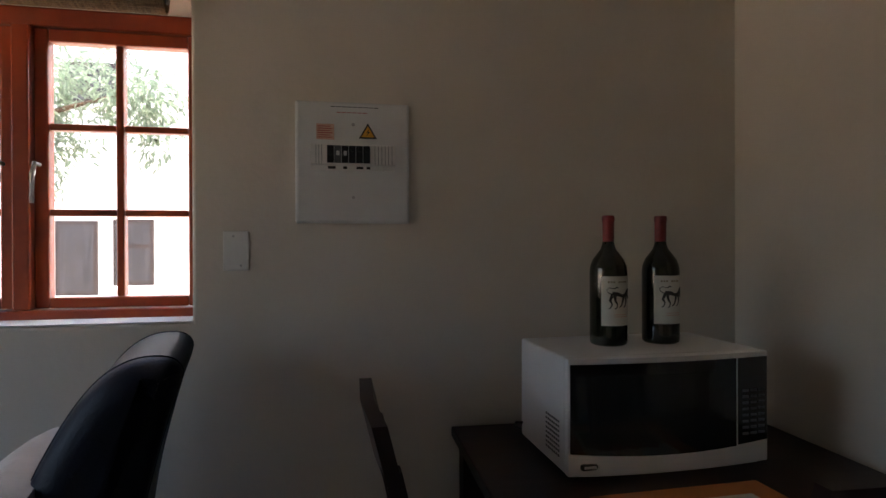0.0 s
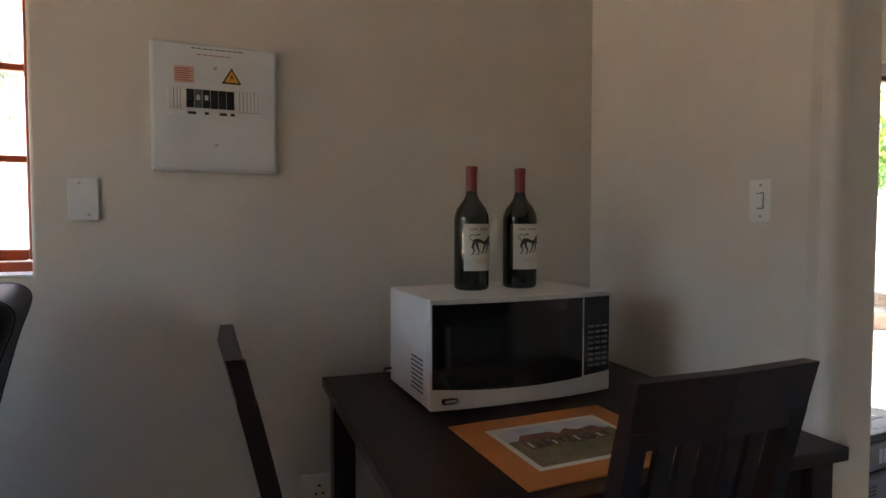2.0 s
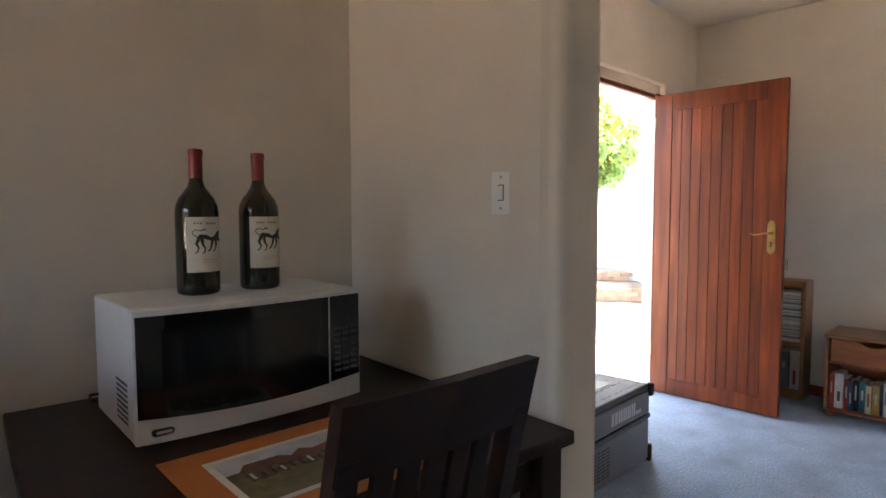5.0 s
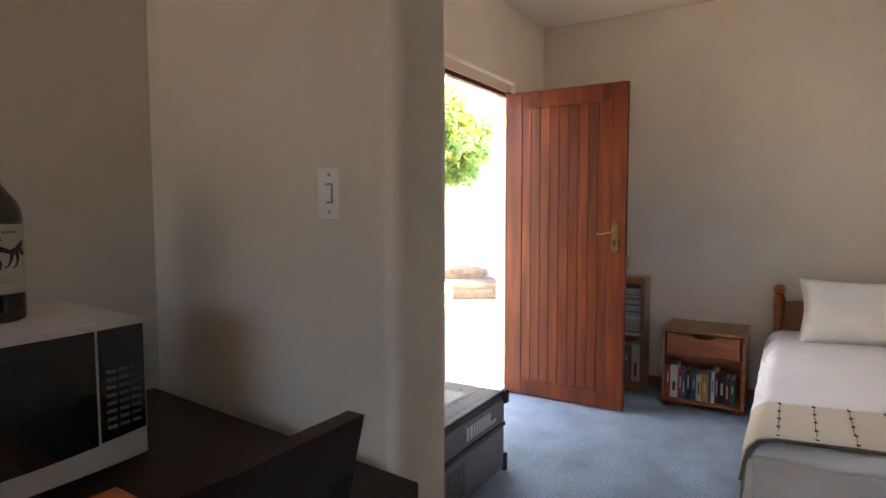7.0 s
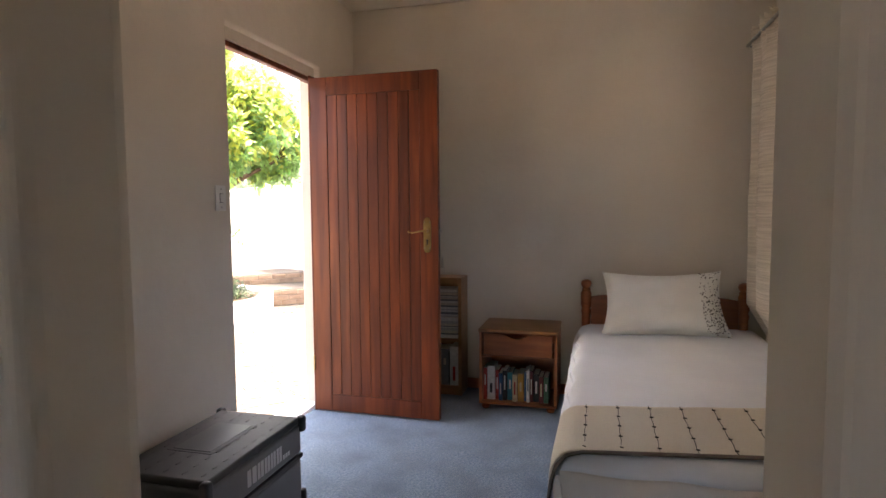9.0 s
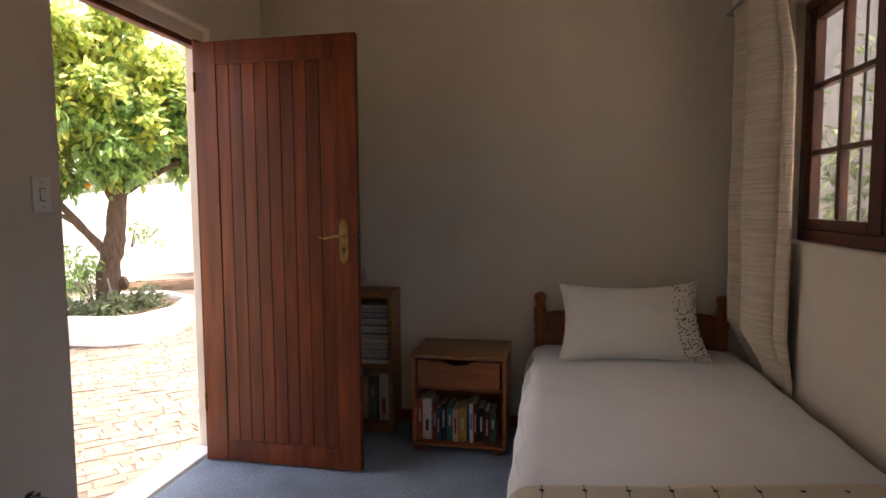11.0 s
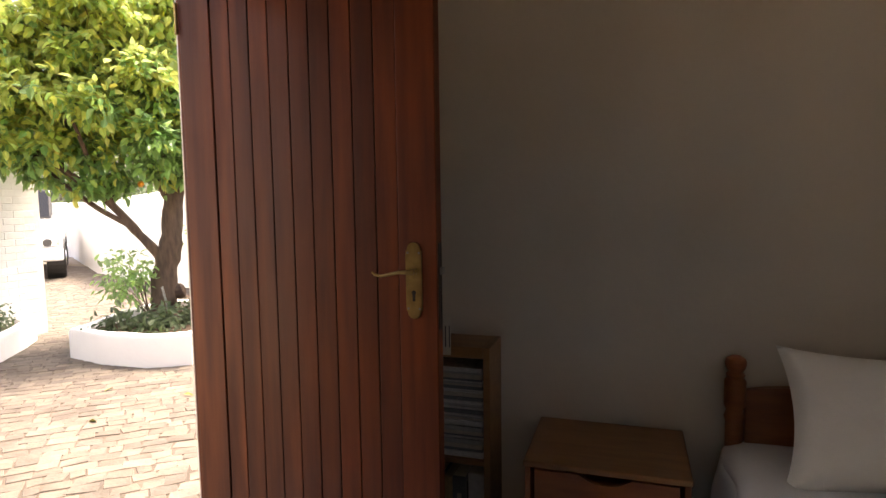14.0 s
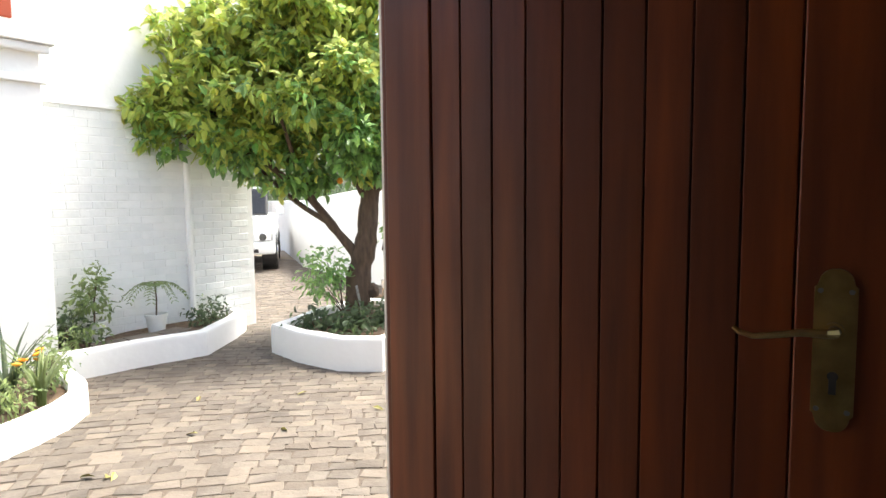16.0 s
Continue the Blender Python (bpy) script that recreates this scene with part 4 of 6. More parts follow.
# maker's name as plain bars on the long side
for x0, w in (((-0.085, 0.060), (-0.020, 0.042), (0.027, 0.038), (0.069, 0.036), (0.110, 0.040))):
    part("name_bar", box(x0 + 0.002, x0 + w * 0.40, -CD - 0.0012, -CD + 0.001, 0.276, 0.336, 0.0004), PRINT, co)
    part("name_bar", box(x0 + w * 0.56, x0 + w - 0.002, -CD - 0.0012, -CD + 0.001, 0.276, 0.336, 0.0004), PRINT, co)
for k in range(3):
    part("model_bar", box(0.158 + k * 0.018, 0.171 + k * 0.018, -CD - 0.0012, -CD + 0.001, 0.276, 0.293), PRINT, co)
for r in range(9):
    for c_ in range(4):
        part("vent_slot", box(-0.250 + c_ * 0.040, -0.218 + c_ * 0.040, -CD - 0.0008, -CD + 0.002, 0.055 + r * 0.016, 0.0625 + r * 0.016), INK, co)

# ---- bed ----
bed = thing("single_bed", W(0, 0), "single pine bed made up with white cotton bedding", "bed")
def turned_post(u, v):
    prof = [(0.028, 0.0), (0.028, 0.56), (0.033, 0.58), (0.026, 0.60), (0.034, 0.62), (0.034, 0.70), (0.026, 0.712), (0.030, 0.722), (0.022, 0.732), (0.030, 0.745), (0.034, 0.760), (0.030, 0.776), (0.014, 0.786)]
    b = lathe(prof, 20)
    bmesh.ops.translate(b, verts=b.verts, vec=(u, v, 0))
    return part("post", b, PINE, bed, "turned pine bedpost")
for v in (0.078, -0.86):
    turned_post(4.905, v)
hd = [(0.048, 0.44)] + [(0.048 - 0.878 * k / 16, 0.665 + 0.065 * math.sin(math.pi * k / 16) + 0.01 * math.cos(4 * math.pi * k / 16)) for k in range(17)] + [(-0.83, 0.44)]
part("headboard", prism(hd, 4.892, 4.918, "x", 0.003), PINE, bed, "curved pine headboard")
for v in (0.062, -0.845):
    part("side_rail", box(2.84, 4.87, v - 0.014, v + 0.014, 0.20, 0.32, 0.003), PINE, bed)
for u in (2.86,):
    for v in (0.05, -0.83):
        part("leg", box(u - 0.03, u + 0.03, v - 0.03, v + 0.03, 0.0, 0.30, 0.004), PINE, bed)
part("mattress", box(2.80, 4.875, -0.925, 0.11, 0.28, 0.475, 0.06, 4), LINEN, bed)

def drape(u0, u1, v0, v1, top, low, wave, amp, nu=90, nv=40, lift=0.0, foot=False, seed=0.0, flare=0.0):
    """A cloth over the bed: flat on top, rounded over the long edges (and the foot), falling in soft folds."""
    b = bmesh.new()
    r = 0.07
    half = (v1 - v0) / 2
    flat = half - r
    arc = r * math.pi / 2
    fall = top - r - low
    side = flat + arc + fall
    grid = {}
    for i in range(nu + 1):
        if foot:
            su = (u1 - u0 + arc + fall) * i / nu           # runs from the head to beyond the foot
            du = su - (u1 - u0 - r)
            if du < 0:
                u, du_z = u1 - su, 0.0
            elif du < arc:
                u, du_z = u0 + r - r * math.sin(du / r), r - r * math.cos(du / r)
            else:
                u, du_z = u0, r + du - arc
        else:
            u, du_z = u1 + (u0 - u1) * i / nu, 0.0
        for j in range(nv + 1):
            s_ = -side + 2 * side * j / nv
            a = abs(s_)
            sg = 1 if s_ > 0 else -1
            if a < flat:
                v, dz = a, 0.0
            elif a < flat + arc:
                q = (a - flat) / r
                v, dz = flat + r * math.sin(q), r - r * math.cos(q)
            else:
                v, dz = half, r + a - flat - arc
            hang = max(dz, du_z)
            z = top + lift - hang
            z = max(z, low)
            n1 = noise.noise((u * 2.1 + seed, s_ * 2.3, 1.7)) * 0.010 + noise.noise((u * 7 + seed, s_ * 7, 4.1)) * 0.0035
            fold = amp * min(1, hang / 0.12) * math.sin(u * wave + 2 * noise.noise((u * 1.5 + seed, 0, 0)))
            foldf = amp * min(1, du_z / 0.12) * math.sin(v * sg * wave * 1.05 + 2 * noise.noise((v * 1.5, seed, 3)))
            cu_, cv_ = u - (foldf if du_z > dz else 0) - flare * du_z, (v0 + v1) / 2 + sg * (v + (fold if dz >= du_z else 0) + 0.3 * flare * dz)
            grid[i, j] = b.verts.new((cu_, cv_, z + n1 * (1 if hang < 0.02 else 0.3)))
    for i in range(nu):
        for j in range(nv):
            b.faces.new((grid[i, j], grid[i + 1, j], grid[i + 1, j + 1], grid[i, j + 1]))
    return b

sh = thing("bed_cover", W(0, 0), "smooth white cotton bed cover hanging in soft folds", "bedding")
for nm, keep in (("top_panel", lambda c: c.z > 0.455), ("foot_drop", lambda c: c.z <= 0.455 and c.x < 2.80), ("side_drop", lambda c: c.z <= 0.455 and c.x >= 2.80)):
    cloth = drape(2.765, 4.90, -0.950, 0.125, 0.500, 0.10, 20.0, 0.024, 150, 90, foot=True, flare=0.20)
    bmesh.ops.delete(cloth, geom=[f for f in cloth.faces if not keep(f.calc_center_median())], context="FACES")
    pc = part(nm, cloth, FOOT_LIT_COTTON if nm == "foot_drop" else LINEN, sh)
    so = pc.modifiers.new("cloth_thickness", "SOLIDIFY")
    so.thickness, so.offset = 0.004, -1
def askew(b):
    """Slides the cloth along the bed, so that the runner lies at a slant."""
    for v in b.verts:
        v.co.x += 0.16 * (0.05 - max(-0.96, min(0.14, v.co.y)))
    return b


rn = obj("bed_runner", askew(drape(2.79, 3.235, -0.960, 0.137, 0.508, 0.20, 9.0, 0.004, 24, 70, seed=3.0, flare=0.20)), RUNNERCLOTH, True)
rn.matrix_world = W(0, 0)
so = rn.modifiers.new("cloth_thickness", "SOLIDIFY")
so.thickness, so.offset = 0.007, 1
tagged(rn, "cream woven bed runner with dark knotted stripes", "blanket")
for k in range(9):
    v = 0.045 - k * 0.112
    if v < -0.88:
        continue
    zt = 0.5165
    stb = tube([(2.795 + 0.043 * q, v + 0.002 * math.sin(q * 2), zt + noise.noise(((2.795 + 0.043 * q) * 2.1 + 3.0, 0, 1.7)) * 0.004) for q in range(11)], 0.0013, 5)
    for q in range(5):
        rod((2.82 + q * 0.092, v - 0.005, zt + 0.002), (2.826 + q * 0.092, v + 0.005, zt + 0.001), 0.0025, seg=6, bm=stb)
    part("knotted_stripe", askew(stb), INK, rn)
HEMBAND = mat("taupe_binding", (0.20, 0.165, 0.13), 0.9, second=(0.15, 0.125, 0.10), scale=40.0)
part("hem", askew(tube([(2.788, 0.150, 0.36), (2.788, 0.142, 0.42), (2.788, 0.128, 0.468), (2.788, 0.098, 0.502), (2.788, 0.05, 0.514), (2.788, -0.4, 0.514), (2.788, -0.88, 0.514)], 0.0065, 6)), HEMBAND, rn, "dark bound hem")

PW, PL, PD, EAR = 0.445, 0.73, 0.19, 0.15
pil = obj("pillow", cushion(PW, PL, PD, 34, EAR, 0.045), PILLOW, True)
pil.matrix_world = W(4.725, -0.375, 0.662, 0) @ pose(0, 0, 0, 0, -62, 0) @ pose(0, 0, 0, 0, 0, 2)
tagged(pil, "plump white pillow with a speckled patterned end band", "pillow")
rng = random.Random(4)
specks = bmesh.new()
for k in range(420):
    a, c_ = rng.uniform(-0.95, 0.95), -rng.uniform(0.60, 0.96)
    dens = 0.5 - 0.5 * a
    if rng.random() > 0.35 + 0.65 * (1 - (a + 1) / 2):
        continue
    e = (1 - a ** 4) * (1 - c_ ** 4)
    h = PD / 2 * max(e, 0) ** 0.45 + 0.012 * noise.noise((a * 2.2, c_ * 2.2, PW * 7)) * e + 0.002
    x, y = a * PW / 2 * (1 - 0.045 * (1 - c_ * c_) * a * a), c_ * PL / 2 * (1 - 0.045 * (1 - a * a) * c_ * c_)
    x, y = x * (1 - EAR * (1 - c_ * c_)), y * (1 - EAR / 2 * (1 - a * a)) * (1 - 0.045 * a)
    r_ = rng.uniform(0.0015, 0.0058)
    t_ = rng.uniform(0, 3)
    vs = [specks.verts.new((x + r_ * math.cos(t_ + q * 1.571), y + r_ * math.sin(t_ + q * 1.571), h)) for q in range(4)]
    specks.faces.new(vs)
part("speckle_print", specks, mat("grey_print", (0.10, 0.08, 0.075), 0.9, island=0.7), pil, "grey and black printed specks")["kind"] = "stuff"

# ---- bedside cabinet ----
bs = thing("bedside_cabinet", W(4.735, 0.480, 0), "stained pine bedside cabinet with a drawer over a full book shelf", "cabinet")
BX, BY = 0.185, 0.232
part("top", box(-BX - 0.012, BX + 0.005, -BY - 0.014, BY + 0.014, 0.485, 0.505, 0.006), PINETOP, bs)
for s_ in (-1, 1):
    part("side_panel", box(-BX, BX, s_ * BY - 0.009, s_ * BY + 0.009, 0.045, 0.4845, 0.002), PINE, bs)
part("back_panel", box(BX - 0.010, BX - 0.002, -BY + 0.0095, BY - 0.0095, 0.075, 0.4845), PINE, bs)
part("bottom_shelf", box(-BX - 0.010, BX - 0.011, -BY - 0.010, BY + 0.010, 0.030, 0.0445, 0.005), PINE, bs)
part("drawer_shelf", box(-BX + 0.004, BX - 0.011, -BY + 0.0095, BY - 0.0095, 0.325, 0.339), PINE, bs)
for sx in (-BX + 0.02, BX - 0.03):
    for sy in (-BY + 0.03, BY - 0.03):
        part("bun_foot", lathe([(0.020, 0.0), (0.026, 0.010), (0.026, 0.020), (0.020, 0.0295)], 14), PINE, bs).location = (sx, sy, 0)
dz0, dz1 = 0.343, 0.478
notch = [(-0.21, dz0), (0.21, dz0), (0.21, dz1)] + [(0.075 - 0.150 * k / 10, dz1 - 0.026 * math.sin(math.pi * min(1, max(0, k / 10))) ** 0.6) for k in range(11)] + [(-0.21, dz1)]
drw = part("drawer", prism(notch, -BX - 0.004, -BX + 0.014, "x", 0.002), PINE, bs, "pine drawer with a scooped finger pull")
part("drawer_bottom", box(-BX + 0.015, BX - 0.02, -0.205, 0.205, 0.344, 0.352), PINE, drw)

def book(m, w, h, d, material, mark=None, label="paperback book standing on a shelf"):
    """A closed book: spine towards -x, width along y."""
    t = thing("book", m, label, "book", "books on the shelves")
    part("cover", box(0, d, 0, w, 0, h, min(0.002, w / 5), 1), material, t)
    part("page_block", box(0.004, d + 0.001, 0.0025, w - 0.0025, 0.003, h - 0.0 + 0.0008), PAPER, t)
    if mark:
        part("spine_title", box(-0.0008, 0.0005, w * 0.34, w * 0.66, h * (mark[0] + 0.06), h * (mark[1] - 0.06)), mark[2], t)
    return t

WHITE_INK = BOOKS[1]
shelfbooks = [  # thickness, height, cover, title band
    (0.022, 0.205, 0, (0.4, 0.85, WHITE_INK)), (0.048, 0.215, 1, (0.15, 0.55, BOOKS[5])), (0.024, 0.188, 0, (0.3, 0.8, WHITE_INK)), (0.022, 0.175, 2, (0.2, 0.7, WHITE_INK)),
    (0.026, 0.190, 5, (0.3, 0.9, WHITE_INK)), (0.034, 0.178, 3, (0.35, 0.8, WHITE_INK)), (0.030, 0.172, 4, (0.2, 0.8, BOOKS[0])), (0.038, 0.178, 7, (0.3, 0.75, BOOKS[4])),
    (0.016, 0.188, 2, None), (0.018, 0.205, 1, (0.3, 0.8, BOOKS[2])), (0.020, 0.198, 6, (0.2, 0.8, WHITE_INK)), (0.036, 0.176, 5, (0.25, 0.8, WHITE_INK)),
    (0.026, 0.170, 6, (0.2, 0.8, BOOKS[4])), (0.030, 0.165, 8, (0.4, 0.8, WHITE_INK))]
y = BY - 0.012
for k, (w, h, ci, mk) in enumerate(shelfbooks):
    y -= w + 0.0012
    book(W(4.735, 0.480, 0) @ pose(-BX + 0.03 + 0.012 * (k % 3), y, 0.0450), w, h, 0.13, BOOKS[ci], mk)

# ---- narrow bookcase behind the door ----
bc = thing("bookcase", W(4.842, 1.075, 0), "narrow pine bookcase filled with magazines, half behind the open door", "bookcase")
SX, SY = 0.095, 0.185
for s_ in (-1, 1):
    part("side_panel", box(-SX, SX, s_ * SY - 0.012, s_ * SY + 0.012, 0.0, 0.795, 0.002), PINETOP, bc)
part("top", box(-SX, SX, -SY + 0.0125, SY - 0.0125, 0.755, 0.795, 0.002), PINETOP, bc)
part("back_panel", box(SX - 0.006, SX, -SY + 0.0125, SY - 0.0125, 0.06, 0.7545), PINETOP, bc)
for z in (0.045, 0.365):
    part("shelf", box(-SX + 0.002, SX - 0.0065, -SY + 0.0125, SY - 0.0125, z, z + 0.018, 0.001), PINETOP, bc)
part("plinth", box(-SX + 0.01, -SX + 0.022, -SY + 0.0125, SY - 0.0125, 0.0, 0.0445), PINETOP, bc)
zz = 0.3835
rng = random.Random(9)
MAGS = [mat("magazine_%s" % nm, c, 0.5, second=tuple(v * 0.7 for v in c), scale=50.0, stretch=(1, 1, 8)) for nm, c in (("grey", (0.46, 0.46, 0.45)), ("white", (0.72, 0.72, 0.69)), ("slate", (0.20, 0.21, 0.22)), ("cream", (0.60, 0.55, 0.45)))]
k = 0
while zz < 0.70:
    h = rng.choice((0.006, 0.009, 0.012, 0.016))
    mg = obj("magazine", box(-SX + 0.012 + rng.uniform(0, 0.012), SX - 0.012, -SY + 0.016 + rng.uniform(0, 0.006), SY - 0.02 - rng.uniform(0, 0.05), 0, h, 0.001, 1), MAGS[k % 4 if k % 5 else 1])
    mg.matrix_world = W(4.842, 1.075, zz)
    tagged(mg, "worn magazine lying in a stack on the shelf", "magazine", "magazines in the bookcase")
    zz += h + 0.0006
    k += 1
y = -SY + 0.016
for k, (w, h, m_, mk) in enumerate(((0.058, 0.262, BOOKS[1], (0.06, 0.55, REDSPINE)), (0.006, 0.23, BOOKS[5], None), (0.052, 0.245, MAGS[2], (0.5, 0.8, MAGS[3])), (0.03, 0.24, BOOKS[4], None), (0.04, 0.25, BOOKS[2], (0.3, 0.6, WHITE_INK)))):
    book(W(4.842, 1.075, 0) @ pose(-SX + 0.018, y, 0.0635), w, h, 0.15, m_, mk, "large file standing on the lower shelf")
    y += w + 0.0015
tag = part("hanging_tag", box(0.085, 0.087, -0.824, -0.770, 0.872, 0.972, 0.0006), PAPER, door, "cream card tag with dark bars hung behind the door")
for k in range(5):
    part("tag_bar", box(0.0846, 0.0849, -0.822 + k * 0.011, -0.819 + k * 0.011, 0.895, 0.955), INK, tag)
part("tag_string", tube([(0.086, -0.81, 0.972), (0.075, -0.79, 1.05), (0.07, -0.76, 1.10)], 0.0012, 5), PAPER, tag)
part("outer_lever", tube([(0.042, -0.753, 1.117), (0.072, -0.753, 1.117), (0.075, -0.70, 1.112), (0.075, -0.645, 1.115)], [0.008, 0.006, 0.005, 0.004]), BRASS, door)

# ---- bedroom window, curtain ----
w2 = thing("window_2", W(0, -1.0), "red timber bedroom window, its backlit darkness put into the colour, with small panes and a burglar bar", "window", kind="structure")
# red frame wood darkened in colour, as it stands against the light
BACKLIT_WOOD = mat("backlit_red_wood", (0.085, 0.020, 0.010), 0.42, second=(0.055, 0.013, 0.008), scale=6.0, detail=5.0, bump=0.04, coat=0.15, per_object=0.12)
Y0, Y1 = -0.105, -0.045
def w2bar(name, x0, x1, z0, z1, bev=0.005, y0=Y0, y1=Y1):
    return part(name, box(x0, x1, y0, y1, z0, z1, bev), BACKLIT_WOOD, w2)
w2bar("frame_sill", BW0, BW1, BWZ0, BWZ0 + 0.05)
w2bar("frame_head", BW0, BW1, BWZ1 - 0.05, BWZ1)
w2bar("frame_post", BW1 - 0.05, BW1, BWZ0 + 0.051, BWZ1 - 0.051)
w2bar("frame_post", BW0, BW0 + 0.05, BWZ0 + 0.051, BWZ1 - 0.051)
mid2 = (BW0 + BW1) / 2
w2bar("mullion", mid2 - 0.03, mid2 + 0.03, BWZ0 + 0.051, BWZ1 - 0.051)
for a, c_ in ((BW0 + 0.051, mid2 - 0.031), (mid2 + 0.031, BW1 - 0.051)):
    ya, yb = Y0 + 0.01, Y1 - 0.008
    w2bar("sash_stile", a, a + 0.04, BWZ0 + 0.052, BWZ1 - 0.052, 0.004, ya, yb)
    w2bar("sash_stile", c_ - 0.04, c_, BWZ0 + 0.052, BWZ1 - 0.052, 0.004, ya, yb)
    w2bar("sash_rail", a + 0.041, c_ - 0.041, BWZ0 + 0.052, BWZ0 + 0.095, 0.004, ya, yb)
    w2bar("sash_rail", a + 0.041, c_ - 0.041, BWZ1 - 0.095, BWZ1 - 0.052, 0.004, ya, yb)
    mm = (a + c_) / 2
    w2bar("glazing_bar", mm - 0.012, mm + 0.012, BWZ0 + 0.096, BWZ1 - 0.096, 0.003, ya + 0.004, yb - 0.004)
    zr = [BWZ0 + 0.096, BWZ0 + 0.096 + (BWZ1 - BWZ0 - 0.192) / 3, BWZ0 + 0.096 + (BWZ1 - BWZ0 - 0.192) * 2 / 3, BWZ1 - 0.096]
    for z in zr[1:3]:
        w2bar("glazing_bar", a + 0.041, mm - 0.013, z - 0.011, z + 0.011, 0.003, ya + 0.004, yb - 0.004)
        w2bar("glazing_bar", mm + 0.013, c_ - 0.041, z - 0.011, z + 0.011, 0.003, ya + 0.004, yb - 0.004)
    for x0, x1 in ((a + 0.041, mm - 0.013), (mm + 0.013, c_ - 0.041)):
        for z0, z1 in ((zr[0], zr[1] - 0.012), (zr[1] + 0.012, zr[2] - 0.012), (zr[2] + 0.012, zr[3])):
            p = part("pane", box(x0, x1, ya + 0.018, ya + 0.022, z0, z1), GLASS, w2)
            p.visible_shadow = False
    for q in range(3):
        xb = a + (c_ - a) * (q + 0.5) / 3
        part("burglar_bar", rod((xb, Y0 - 0.03, BWZ0 + 0.002), (xb, Y0 - 0.03, BWZ1 - 0.002), 0.006), BLACK, w2, "black iron burglar bar")

cr = thing("curtain_rod", W(0, -1.0), "thin dark metal curtain rod", "curtain rod")
part("pole", rod((2.95, 0.160, 2.205), (4.90, 0.160, 2.205), 0.010), STEEL, cr)
for x in (3.0, 4.2, 4.86):
    part("bracket", box(x - 0.008, x + 0.008, 0.002, 0.158, 2.185, 2.1945, 0.002), STEEL, cr)
b = bmesh.new()
NU, NZ = 168, 72
grid = {}
TOP_Z, HEM_Z = 2.262, 0.30
FOLDS = ((4.915, 4.715, 0.118), (4.715, 4.400, 0.130), (4.400, 4.325, 0.050))   # round folds: from, to, depth
for j in range(NZ + 1):
    f = j / NZ
    z = TOP_Z - (TOP_Z - HEM_Z) * f
    swell = min(1.0, f / 0.22) ** 0.7
    tuck = min(1.0, max(0.0, (0.68 - z) / 0.20))                 # the bed pushes the lower part to the wall
    low = min(1.0, max(0.0, (1.30 - z) / 0.80))
    head = 1.0 if f < 0.022 else max(0.0, 1 - (f - 0.022) / 0.06)
    for i in range(NU + 1):
        a = i / NU
        k = min(2, int(a * 3))
        q = a * 3 - k
        u0, u1, deep = FOLDS[k]
        wav = noise.noise((a * 3.0, f * 2.2, 5.0))
        pleat = math.sin(a * 2 * math.pi * 11 + 1.5 * noise.noise((a * 5, 0, 1)))
        fold = (0.014, 0.014, 0.045)[k] * (1 - math.sin(math.pi * q)) + (0.045 * q if k == 1 else 0.0) * abs(2 * q - 1) + (deep + 0.03) * abs(math.sin(math.pi * q)) ** 0.62 * (1 + 0.12 * wav) + 0.004 * noise.noise((a * 14, f * 7, 2))
        top_line = 0.125 + 0.030 * math.sin(math.pi * q) + 0.024 * pleat * head
        lift = (top_line + (fold - top_line) * swell) * (1 - 0.80 * tuck) + 0.006 * tuck
        u = u0 + (u1 - u0) * q
        u = 4.56 + (u - 4.56) * (0.74 + 0.26 * swell - 0.07 * low) - 0.02 * low + 0.010 * wav * swell
        grid[i, j] = b.verts.new((u, max(lift, 0.006), z + (0.014 * pleat if j < 2 else 0)))
for i in range(NU):
    for j in range(NZ):
        b.faces.new((grid[i, j], grid[i + 1, j], grid[i + 1, j + 1], grid[i, j + 1]))
ct = obj("curtain", b, CURTAIN, True)
ct.matrix_world = W(0, -1.0)
so = ct.modifiers.new("cloth_thickness", "SOLIDIFY")
so.thickness = 0.004
tagged(ct, "cream ribbed curtain gathered open beside the bed", "curtain")

# ---- outdoors: ground, garden walls, planters ----
g = bmesh.new()
bmesh.ops.create_grid(g, x_segments=24, y_segments=24, size=400)
gr = obj("ground", g, GROUND)
gr.location = (0, 0, OUT_Z - 0.014)
tagged(gr, "sandy ground reaching to the distance", "ground", kind="structure")


